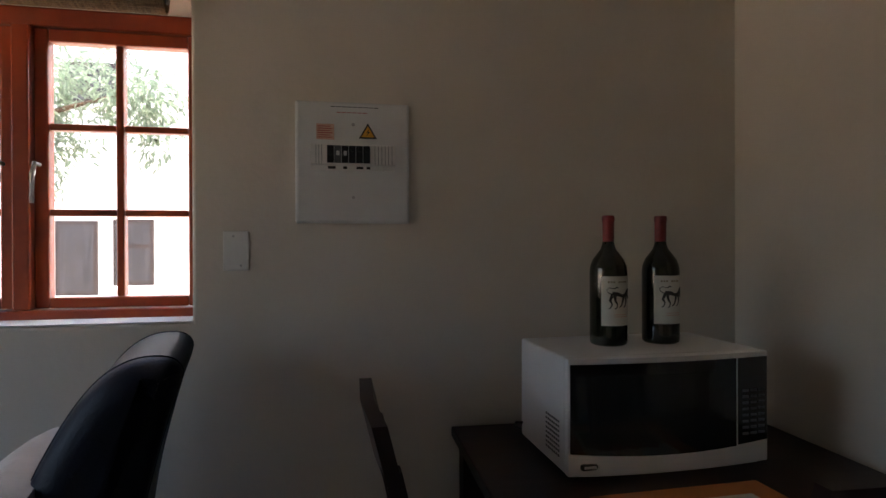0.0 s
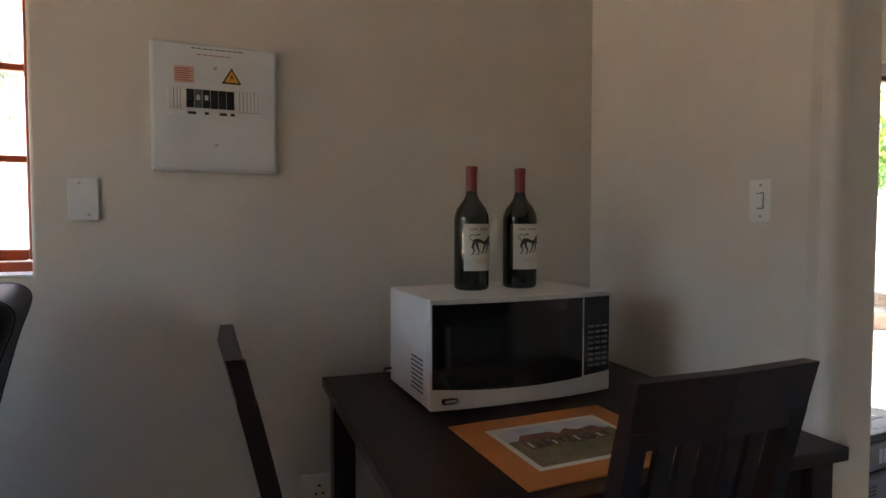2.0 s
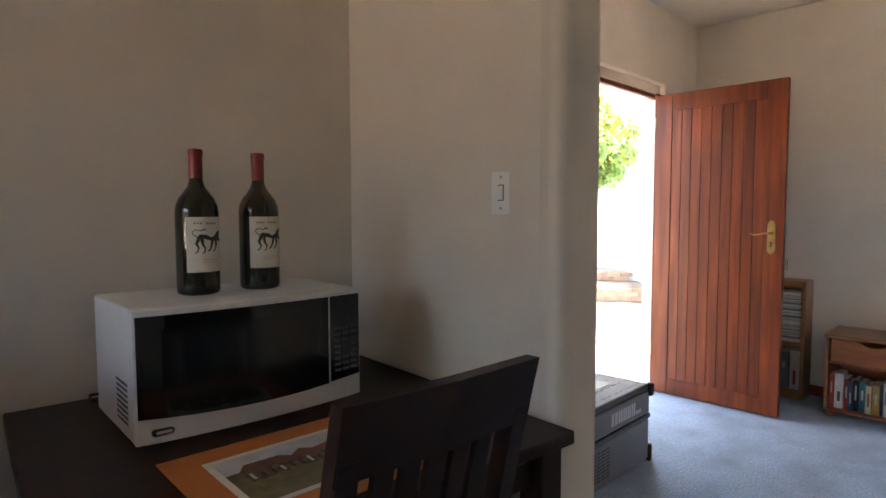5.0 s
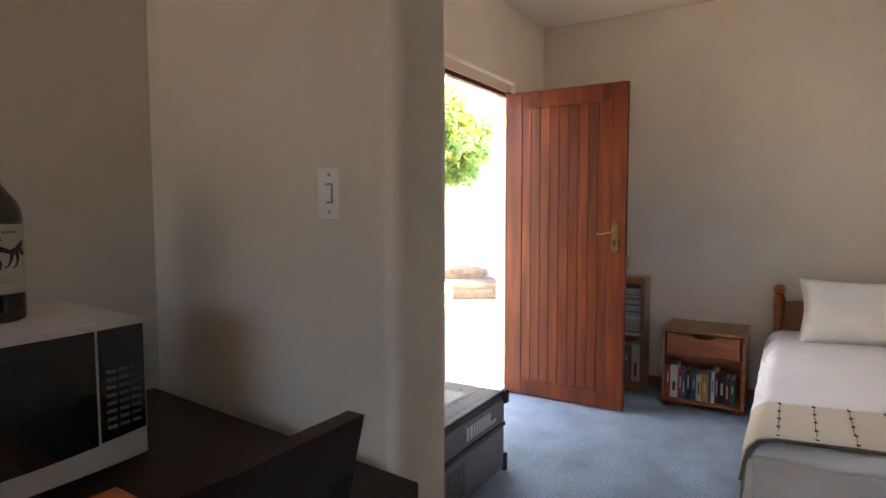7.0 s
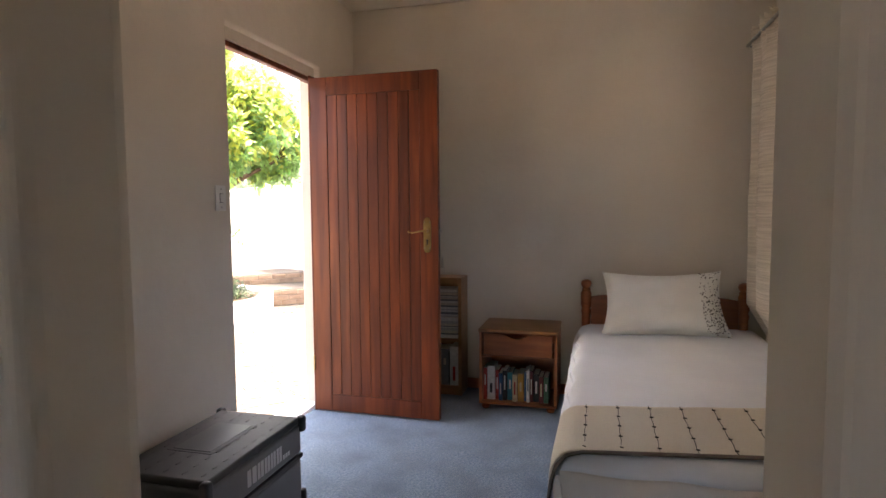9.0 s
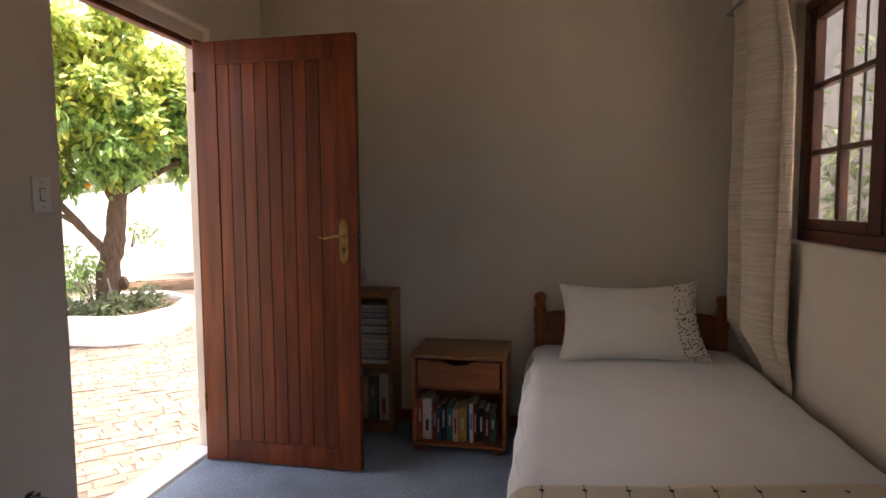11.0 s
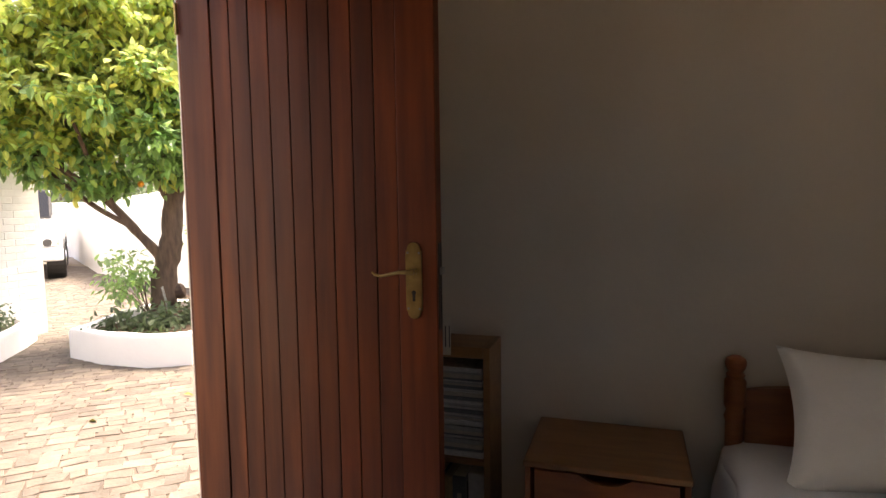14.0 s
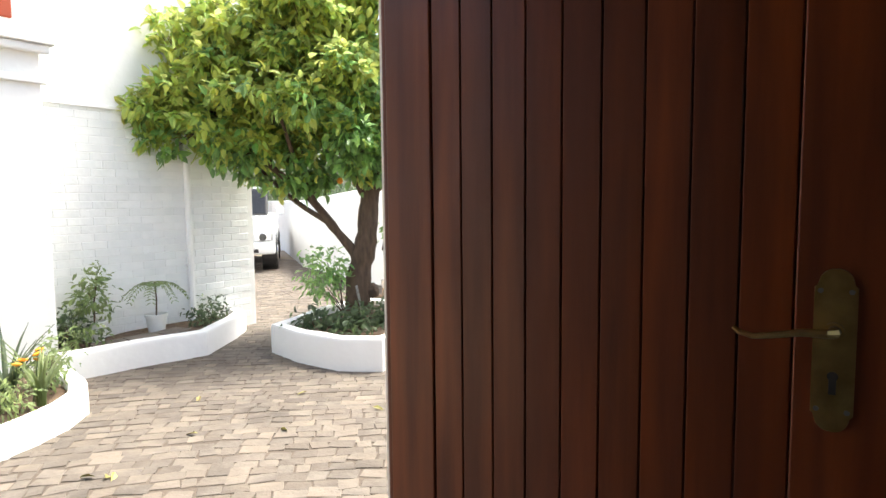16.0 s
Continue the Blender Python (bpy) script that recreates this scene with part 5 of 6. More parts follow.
def low_wall(name, pts, width, z0, z1, label, parent=None, closed=False):
    """A low rendered wall along pts, with a rounded top."""
    b = bmesh.new()
    n_ = len(pts)
    rings = []
    for i in range(n_):
        p = Vector(pts[i])
        a = Vector(pts[(i - 1) % n_ if closed else max(i - 1, 0)])
        c = Vector(pts[(i + 1) % n_ if closed else min(i + 1, n_ - 1)])
        d1, d2 = (p - a), (c - p)
        d1 = d1.normalized() if d1.length > 1e-6 else d2.normalized()
        d2 = d2.normalized() if d2.length > 1e-6 else d1
        t = (d1 + d2).normalized()
        nrm = Vector((-t.y, t.x)) / max(0.5, t.dot(d1))
        ring = []
        top = z1(p) if callable(z1) else z1
        for f, z in ((0.56, z0), (0.5, top - 0.035), (0.42, top - 0.008), (0.28, top), (-0.28, top), (-0.42, top - 0.008), (-0.5, top - 0.035), (-0.5, z0)):
            w = 0.010 * noise.noise((p.x * 2.5, p.y * 2.5, z * 4))
            ring.append(b.verts.new((p.x + nrm.x * width * f + w, p.y + nrm.y * width * f + w, z + w * 0.6)))
        rings.append(ring)
    pairs = list(zip(rings, rings[1:])) + ([(rings[-1], rings[0])] if closed else [])
    for r, q in pairs:
        for k in range(8):
            b.faces.new((r[k], r[(k + 1) % 8], q[(k + 1) % 8], q[k]))
    if not closed:
        b.faces.new(rings[0][::-1]), b.faces.new(rings[-1])
    return b


def fine(pts, step=0.18, closed=False):
    out = []
    loop = list(pts) + ([pts[0]] if closed else [])
    for a, c in zip(loop, loop[1:]):
        n_ = max(1, int((Vector(c) - Vector(a)).length / step))
        out += [tuple(Vector(a).lerp(Vector(c), k / n_)) for k in range(n_)]
    return out if closed else out + [pts[-1]]


def soil_patch(outline, z, name="soil"):
    b = prism(outline, OUT_Z, z)
    top = [f for f in b.faces if f.calc_center_median().z > z - 0.001]
    bmesh.ops.triangulate(b, faces=top)
    es = [e for e in b.edges if all(abs(v.co.z - z) < 1e-4 for v in e.verts)]
    bmesh.ops.subdivide_edges(b, edges=es, cuts=5, use_grid_fill=True)
    for v in b.verts:
        if abs(v.co.z - z) < 1e-4:
            v.co.z += 0.03 * noise.noise((v.co.x * 5, v.co.y * 5, 0.3))
    return b


def planter(wall_pts, soil_pts, label, top, closed=False):
    t = thing("planter", Matrix(), label, "planter", "white garden planters")
    part("rim_wall", low_wall("rim", fine(wall_pts, 0.18, closed), 0.13, OUT_Z - 0.02, top, "", closed=closed), LIME, t)
    part("soil", soil_patch(soil_pts, top - 0.065), SOIL, t, "dark crumbly garden soil")
    return t


near_pts = [(2.6, 4.95), (3.3, 5.22), (3.99, 5.48), (4.19, 5.57), (4.40, 5.72), (4.57, 5.92), (4.655, 6.20), (4.67, 6.55), (4.69, 6.82)]
planter(near_pts, near_pts + [(4.6, 7.0), (2.4, 7.0)], "low curved white rendered planter with flowering plants", -0.02)
long_pts = [(4.72, 6.92), (5.36, 6.90), (5.93, 6.83), (6.45, 7.25), (6.72, 7.52), (6.76, 7.72)]
planter(long_pts, long_pts + [(6.7, 7.76), (4.6, 7.7)], "long low white rendered planter along the brick wall", 0.045)
tree_pts = [(6.47, 6.32), (6.43, 5.85), (6.485, 5.38), (6.70, 5.09), (7.30, 5.14), (7.98, 5.50), (8.25, 6.20), (7.95, 6.80), (7.30, 6.66)]
planter(tree_pts, tree_pts, "low angular white rendered planter round the citrus tree", 0.095, closed=True)

# far boundary wall and the brick terrace under it
fw = [(8.6, 2.6), (9.4, 5.0), (9.95, 7.0), (10.6, 10.0), (11.3, 12.6), (13.7, 17.0), (16.0, 27.0), (2.0, 29.0)]
ob = obj("wall_garden", low_wall("g", fine(fw, 0.8), 0.22, OUT_Z - 0.05, lambda q: 1.68 - 0.34 * min(1.0, max(0.0, (q.y - 7.0) / 5.6)), ""), LIME, True)
tagged(ob, "long white limewashed boundary wall", "wall", kind="structure")
BRICK = bpy.data.meshes.new("brick")
bb = box(-0.107, 0.107, -0.05, 0.05, -0.033, 0.033, 0.005, 1)
bb.to_mesh(BRICK)
bb.free()
BRICK.materials.append(REDBRICK)
ter = thing("brick_terrace", Matrix(), "weathered brown brick terrace step below the white wall", "garden step")
rng = random.Random(12)
for lay, (p, q, z0, rows_) in enumerate((((7.95, 5.95), (8.95, 5.05), OUT_Z, 3), ((8.25, 6.75), (9.35, 5.75), OUT_Z + 0.24, 2))):
    p, q = Vector(p), Vector(q)
    d = (q - p).normalized()
    ang = math.degrees(math.atan2(d.y, d.x))
    for r in range(rows_):
        x = 0.11 * (r % 2)
        while x < (q - p).length:
            o = new("brick", BRICK)
            o.parent = ter
            o.matrix_local = pose(p.x + d.x * x, p.y + d.y * x, z0 + 0.04 + r * 0.076, 0, 0, ang + rng.uniform(-1.5, 1.5))
            x += 0.226
    nrm = Vector((-d.y, d.x))
    if nrm.x < 0:
        nrm = -nrm
    w_ = 0.75
    part("step_top", prism([tuple(p - nrm * 0.03), tuple(q - nrm * 0.03), tuple(q + nrm * w_), tuple(p + nrm * w_)], z0 - 0.1, z0 + rows_ * 0.076 + 0.012, "z", 0.006), STONE, ter, "pale cement capping")
    part("mortar_core", prism([tuple(p - nrm * 0.04), tuple(q - nrm * 0.04), tuple(q + nrm * 0.04), tuple(p + nrm * 0.04)], z0 - 0.1, z0 + rows_ * 0.076 - 0.004), GROUND, ter)

# ---- white brick house across the yard ----
hs = thing("white_house", Matrix(), "white painted brick house with a cornice and downpipe", "house")
P0, P1 = Vector((4.40, 7.575)), Vector((7.09, 7.77))
dB = (P1 - P0).normalized()
nB = Vector((dB.y, -dB.x))
angB = math.degrees(math.atan2(dB.y, dB.x))
HB = pose(P0.x, P0.y, 0, 0, 0, angB)
LB = (P1 - P0).length


def house_part(name, b, m_, label=""):
    bmesh.ops.transform(b, matrix=HB, verts=b.verts)
    return part(name, b, m_, hs, label)


core = house_part("wall", box(-0.2, LB - 0.012, 0.0005, 4.2, OUT_Z - 0.05, 5.6), LIME, "white painted brick side wall")
house_part("upper_wall", box(-0.2, LB - 0.02, -0.012, 0.002, 2.26, 5.6, 0.004), LIME)
house_part("ledge", box(-0.2, LB, -0.03, 0.04, 2.225, 2.258, 0.006), LIME, "thin projecting plaster ledge")
house_part("front_bay", box(-4.6, 0.36, -0.46, 0.5, OUT_Z - 0.05, 5.6, 0.01), LIME)
house_part("cornice", box(-4.62, 0.395, -0.50, -0.461, 2.30, 2.36, 0.012), LIME, "moulded plaster cornice")
house_part("cornice", box(-4.62, 0.42, -0.54, -0.461, 2.55, 2.62, 0.02), LIME)
house_part("cornice", box(-4.62, 0.45, -0.57, -0.461, 2.621, 2.66, 0.008), LIME)
house_part("downpipe", rod((1.845, -0.035, OUT_Z), (1.845, -0.035, 2.224), 0.032, seg=12), LIME, "white painted downpipe")
for z in (0.6, 1.9):
    house_part("pipe_clip", box(1.80, 1.89, -0.05, 0.03, z, z + 0.03, 0.004), LIME)
for z0 in (2.80,):
    wn_ = house_part("window", box(-0.72, 0.18, -0.48, -0.42, z0, z0 + 1.2, 0.01), FRAMEWOOD, "red-brown timber upstairs window")
    b = box(-0.64, 0.10, -0.484, -0.481, z0 + 0.07, z0 + 1.13)
    bmesh.ops.transform(b, matrix=HB, verts=b.verts)
    part("pane", b, GLOSS_BLACK, wn_)
WB = bpy.data.meshes.new("painted_brick")
bb = box(-0.1150, 0.1150, -0.05, 0.0, -0.0382, 0.0382, 0.004, 1)
bb.to_mesh(WB)
bb.free()
WB.materials.append(LIMEBRICK)
rng = random.Random(21)
left_over = bmesh.new()
count = 0
for r in range(30):
    z = OUT_Z + 0.14 + r * 0.079
    x = 0.42 + 0.115 * (r % 2)
    while x < LB - 0.11:
        m_ = HB @ pose(x, 0.0482 - rng.uniform(0.0, 0.003), z, rng.uniform(-0.6, 0.6), 0, rng.uniform(-0.4, 0.4))
        if count < 300:
            o = new("brick", WB)
            o.parent = core
            o.matrix_local = m_
            count += 1
        else:
            b = box(-0.1150, 0.1150, -0.05, 0.0, -0.0382, 0.0382)
            bmesh.ops.transform(b, matrix=m_, verts=b.verts)
            merge(left_over, b)
        x += 0.231
rest = part("brickwork", left_over, LIMEBRICK_FAR, core, smooth=False)
tagged(rest, kind="stuff")

# far facade opposite the kitchen window
ff = thing("opposite_house", Matrix(), "white plastered house opposite with dark timber windows", "house")
FYF = 11.6
part("wall", box(-14, 2.2, FYF, FYF + 4, OUT_Z - 0.05, 6.2), LIME, ff)
part("roof", prism([(FYF - 0.4, 6.201), (FYF + 2.0, 7.8), (FYF + 4.4, 6.201)], -14.3, 2.5, "x"), REDBRICK, ff, "low pitched roof")
GREYFRAME = mat("weathered_brown_frame", (0.045, 0.028, 0.026), 0.6, second=(0.03, 0.02, 0.018), scale=8.0)
GREYCURTAIN = mat("dim_window_inside", (0.055, 0.05, 0.056), 0.4, second=(0.028, 0.026, 0.03), scale=3.0, stretch=(6, 1, 1))


def facade_window(x0, x1, z0, z1, bars, label="dark timber window"):
    w = part("window", box(x0, x1, FYF - 0.05, FYF + 0.02, z0, z1, 0.01), GREYFRAME, ff, label)
    n_ = len(bars)
    for (a, c, e, f) in bars:
        part("pane", box(x0 + (x1 - x0) * a, x0 + (x1 - x0) * c, FYF - 0.056, FYF - 0.0505, z0 + (z1 - z0) * e, z0 + (z1 - z0) * f), GREYCURTAIN, w)
    part("sill", box(x0 - 0.05, x1 + 0.05, FYF - 0.09, FYF - 0.002, z0 - 0.07, z0 - 0.002, 0.01), LIME, w)


facade_window(-5.07, -4.11, 3.99, 4.74, ((0.06, 0.47, 0.08, 0.92), (0.53, 0.94, 0.08, 0.92)))
facade_window(-5.16, -4.45, 0.46, 1.83, ((0.08, 0.92, 0.05, 0.95),), "grey-brown timber door")
facade_window(-4.18, -3.48, 0.63, 1.86, ((0.07, 0.28, 0.06, 0.94), (0.36, 0.93, 0.62, 0.94), (0.36, 0.93, 0.06, 0.56)))
facade_window(-7.3, -6.3, 4.2, 5.15, ((0.06, 0.47, 0.08, 0.92), (0.53, 0.94, 0.08, 0.92)))


# ---- leaves and trees ----
def leaf_mesh(name, centres, dirs, sizes, rnd, droop=0.25, width=0.42):
    """Folded six-point leaves, one island each."""
    n_ = len(centres)
    d = dirs / np.linalg.norm(dirs, axis=1, keepdims=True)
    up = rnd.normal(size=(n_, 3)) * 0.55 + np.array([0, 0, 1.0])
    side = np.cross(d, up)
    side /= np.linalg.norm(side, axis=1, keepdims=True) + 1e-9
    nrm = np.cross(side, d)
    L = sizes[:, None]
    pts = []
    for t, s_, h in ((0, 0, 0), (0.35, 0.5, 0.06), (0.75, 0.36, 0.0), (1, 0, -0.12), (0.75, -0.36, 0.0), (0.35, -0.5, 0.06)):
        pts.append(centres + d * L * t + side * L * s_ * width + nrm * L * (h - droop * t * t))
    mid = centres + d * L * 0.5 - nrm * L * droop * 0.25 - nrm * L * 0.04
    verts = np.stack(pts + [mid], 1).reshape(-1, 3)
    o = np.arange(n_)[:, None] * 7
    faces = np.concatenate([o + np.array([[a, c, 6]]) for a, c in ((0, 1), (1, 2), (2, 3), (3, 4), (4, 5), (5, 0))])
    me = bpy.data.meshes.new(name)
    me.from_pydata(verts.tolist(), [], faces.tolist())
    me.update()
    return me


def crown_points(lobes, clumps, per, rnd, shell=0.55, spread=0.11):
    """Leaf places and directions in clumps over the outer part of a set of lobes (centre, radii)."""
    vol = np.array([r[0] * r[1] * r[2] for _, r in lobes]) ** 0.67
    pick = rnd.choice(len(lobes), clumps, p=vol / vol.sum())
    c = np.array([lobes[k][0] for k in pick])
    r = np.array([lobes[k][1] for k in pick])
    v = rnd.normal(size=(clumps, 3))
    v /= np.linalg.norm(v, axis=1, keepdims=True)
    rad = shell + (1 - shell) * rnd.random((clumps, 1)) ** 0.6
    rad *= 1 + 0.14 * rnd.normal(size=(clumps, 1))
    cen = c + v * r * rad
    cc = np.repeat(cen, per, 0)
    vv = np.repeat(v, per, 0)
    off = rnd.normal(size=cc.shape) * spread
    d = vv * 0.7 + rnd.normal(size=cc.shape) * 0.55 + np.array([0, 0, -0.25])
    return cc + off, d, cen


def limb(pts, r0, r1, seg=9, bm=None, wob=0.02):
    pts = [Vector(p) for p in pts]
    out, rad = [], []
    for i in range(len(pts) - 1):
        for k in range(5):
            f = k / 5
            p0, p1, p2, p3 = pts[max(i - 1, 0)], pts[i], pts[i + 1], pts[min(i + 2, len(pts) - 1)]
            q = 0.5 * ((2 * p1) + (-p0 + p2) * f + (2 * p0 - 5 * p1 + 4 * p2 - p3) * f * f + (-p0 + 3 * p1 - 3 * p2 + p3) * f ** 3)
            out.append(q + Vector((noise.noise(q * 3), noise.noise(q * 3 + Vector((7, 0, 0))), 0)) * wob)
            s_ = (i + f) / (len(pts) - 1)
            rad.append((r0 + (r1 - r0) * s_) * (1 + 0.30 * noise.noise(q * 7)))
    out.append(pts[-1])
    rad.append(r1)
    return tube(out, rad, seg, bm)


TX, TY = 7.57, 6.41
ct_ = thing("citrus_tree", pose(TX, TY, 0.0), "leafy green and yellow citrus tree growing in the white planter", "tree")
b = limb([(0.02, 0, -0.02), (0.0, 0.01, 0.12), (0.03, 0.0, 0.42), (0.10, -0.04, 0.85), (0.14, -0.08, 1.30), (0.18, -0.12, 1.75)], 0.17, 0.085, 12)
part("trunk", b, BARK, ct_, "gnarled brown trunk")
part("burl", lathe([(0.02, -0.06), (0.07, -0.05), (0.095, 0.0), (0.085, 0.05), (0.05, 0.07), (0.03, 0.055), (0.02, 0.05)], 14), BARK, ct_).matrix_local = pose(0.13, -0.10, 0.27, 70, 0, 40)
BOUGHS = [([(0.05, 0, 0.62), (-0.16, 0.14, 0.95), (-0.36, 0.28, 1.28), (-0.75, 0.55, 1.70), (-1.15, 0.88, 2.1)], 0.060, 0.022),
         ([(-0.22, 0.18, 1.05), (-0.46, 0.36, 1.25), (-0.70, 0.54, 1.50), (-0.9, 0.7, 1.8)], 0.032, 0.012),
         ([(0.14, -0.08, 1.3), (-0.05, 0.02, 1.65), (-0.25, 0.05, 2.1), (-0.45, 0.1, 2.7)], 0.06, 0.025),
         ([(0.17, -0.11, 1.7), (0.45, -0.3, 2.1), (0.75, -0.45, 2.6)], 0.065, 0.025),
         ([(0.15, -0.09, 1.4), (0.5, -0.40, 1.7), (0.95, -0.70, 2.0)], 0.055, 0.02),
         ([(-0.36, 0.28, 1.28), (-0.60, 0.25, 1.7), (-0.9, 0.1, 2.2)], 0.04, 0.015)]
for pts, r0, r1 in BOUGHS:
    part("limb", limb(pts, r0, r1, 8), BARK, ct_)
rnd = np.random.default_rng(5)
CROWN_LOBES = [((-0.05, 0.0, 2.50), (0.95, 0.90, 0.74)), ((-0.85, 0.62, 2.25), (0.74, 0.70, 0.52)), ((-1.62, 1.26, 2.22), (0.40, 0.40, 0.30)), ((-1.30, 1.0, 2.30), (0.45, 0.42, 0.36)), ((0.75, -0.50, 2.45), (0.75, 0.75, 0.66)),
         ((-0.35, 0.18, 3.10), (0.66, 0.66, 0.52)), ((0.45, -0.25, 3.3), (0.75, 0.75, 0.55)), ((-0.1, -0.35, 1.95), (0.55, 0.42, 0.28)), ((0.9, -0.75, 2.0), (0.46, 0.42, 0.30)), ((-0.80, 0.66, 1.86), (0.55, 0.46, 0.24)), ((-1.15, 0.90, 1.98), (0.36, 0.34, 0.24)), ((-0.55, 0.30, 2.05), (0.55, 0.5, 0.4)), ((-0.45, 0.35, 1.72), (0.40, 0.34, 0.22)),
         ((-0.40, 0.34, 1.56), (0.30, 0.26, 0.18)), ((-1.12, 0.88, 2.62), (0.20, 0.20, 0.26)), ((0.05, -0.1, 1.62), (0.26, 0.24, 0.18)), ((-1.12, 0.86, 2.52), (0.46, 0.42, 0.34)), ((-0.72, 0.52, 2.80), (0.48, 0.44, 0.36)),
         ((-1.42, 1.15, 2.72), (0.16, 0.16, 0.40)), ((-1.72, 1.42, 2.36), (0.26, 0.24, 0.16)), ((-0.60, 0.45, 3.30), (0.50, 0.46, 0.40)), ((-1.36, 1.12, 2.92), (0.28, 0.26, 0.34)), ((-1.0, 0.8, 3.12), (0.40, 0.38, 0.36)), ((-1.92, 1.58, 2.32), (0.22, 0.20, 0.15))]
# each lobe is made of small bunches, with gaps between them
BUNCHES = []
for cen_l, rad_l in CROWN_LOBES:
    for k in range(max(3, int(rad_l[0] * rad_l[2] * 52))):
        v = rnd.normal(size=3)
        v /= np.linalg.norm(v)
        q = rnd.uniform(0.13, 0.28) * min(1.0, 0.45 + rad_l[2])
        BUNCHES.append((tuple(np.array(cen_l) + v * np.array(rad_l) * rnd.uniform(0.5, 1.06)), (q, q, q * 0.8)))
PER = 11
c_, d_, cen = crown_points(BUNCHES, 3300, PER, rnd, 0.45, 0.045)
d_ = d_ + rnd.normal(size=d_.shape) * 0.35 + np.array([0, 0, -0.12])
shoot = rnd.random(len(cen)) < 0.06                          # some shoots stand up out of the outline
stand = np.repeat(shoot, PER)
c_[stand] += np.stack([np.zeros(int(stand.sum())), np.zeros(int(stand.sum())), rnd.uniform(0.0, 0.30, int(stand.sum()))], 1)
d_[stand] += np.array([0, 0, 0.7])
# sunlight by colour: the higher clumps take the yellower leaf, with some scatter
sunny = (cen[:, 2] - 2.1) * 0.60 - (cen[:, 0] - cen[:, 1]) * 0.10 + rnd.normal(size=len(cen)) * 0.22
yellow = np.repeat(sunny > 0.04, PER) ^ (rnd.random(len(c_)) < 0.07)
sizes = rnd.uniform(0.070, 0.140, len(c_))
for nm, pick, m_, lb in (("crown", ~yellow, LEAFGREEN, "dense glossy green leaves"), ("yellow_crown", yellow, LEAFSUNLIT, "yellow-green leaves at the top of the tree, with sunlight put into their colour")):
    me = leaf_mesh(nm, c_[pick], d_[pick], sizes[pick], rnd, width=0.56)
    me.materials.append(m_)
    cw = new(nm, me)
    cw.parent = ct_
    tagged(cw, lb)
tw = bmesh.new()
for k in range(0, 3300, 11):
    p = Vector(cen[k])
    a = min((Vector(q) for pts, _, _ in BOUGHS for q in pts), key=lambda q: (q - p).length)
    m_ = a.lerp(p, 0.55) + Vector((0, 0, 0.05))
    tube([a, m_, p], [0.010, 0.006, 0.003], 4, tw)
tagged(part("twigs", tw, BARK, ct_), kind="stuff")
for p in ((-0.20, 0.02, 1.52), (-0.45, 0.2, 2.55)):
    part("orange", lathe([(0.005, -0.036), (0.024, -0.028), (0.036, 0.0), (0.024, 0.028), (0.005, 0.036)], 14), FRUIT, ct_, "ripe orange fruit").location = p


def bush(name, m, lobes, clumps, per, size, material, label, category, seed, spread=0.07, stems=6, shell=0.3, group=""):
    t = thing(name, m, label, category, group)
    r_ = np.random.default_rng(seed)
    c, d, cen_ = crown_points(lobes, clumps, per, r_, shell, spread)
    me_ = leaf_mesh("leaves", c, d, r_.uniform(size * 0.6, size * 1.2, len(c)), r_)
    me_.materials.append(material)
    o = new("leaves", me_)
    o.parent = t
    b_ = bmesh.new()
    for k in range(stems):
        p = Vector(cen_[k * len(cen_) // stems])
        tube([(0.01 * k, 0, -0.02), (p.x * 0.4, p.y * 0.4, p.z * 0.55), tuple(p)], [size * 0.09, size * 0.07, size * 0.03], 5, b_)
    part("stems", b_, BARK, t)
    return t


bush("trunk_shoot", pose(TX - 0.12, TY + 0.16, 0.06), [((-0.12, 0.12, 0.38), (0.26, 0.26, 0.26))], 60, 8, 0.085, LEAFGREEN, "leafy green shoot at the foot of the tree", "shrub", 31)
bush("trunk_shoot", pose(TX + 0.25, TY - 0.15, 0.75), [((0.12, -0.1, 0.2), (0.2, 0.18, 0.12))], 10, 7, 0.08, LEAFGREEN, "small leafy side twig on the trunk", "shrub", 38, stems=3)
for k, (x, y_) in enumerate(((6.85, 5.65), (7.15, 5.85), (6.75, 6.1), (7.4, 5.65), (7.7, 6.0))):
    bush("ground_cover", pose(x, y_, 0.03), [((0, 0, 0.05), (0.24, 0.22, 0.06))], 26, 7, 0.10, LEAFDARK, "broad-leaved green ground cover in the planter", "plant", 50 + k, group="planter plants", stems=3)
# rack of thin wire leaning on the trunk
ra = thing("wire_trellis", pose(TX - 0.10, TY - 0.20, 0.03, 0, 0, 38), "small wire trellis leaning against the trunk", "trellis")
for x in (-0.04, 0.0, 0.04):
    part("wire", rod((x, 0, 0), (x - 0.03, 0.06, 0.34), 0.004, seg=6), STEEL, ra)
for f in (0.3, 0.6, 0.95):
    part("wire", rod((-0.04 - 0.03 * f, 0.06 * f, 0.34 * f), (0.04 - 0.03 * f, 0.06 * f, 0.34 * f), 0.004, seg=6), STEEL, ra)


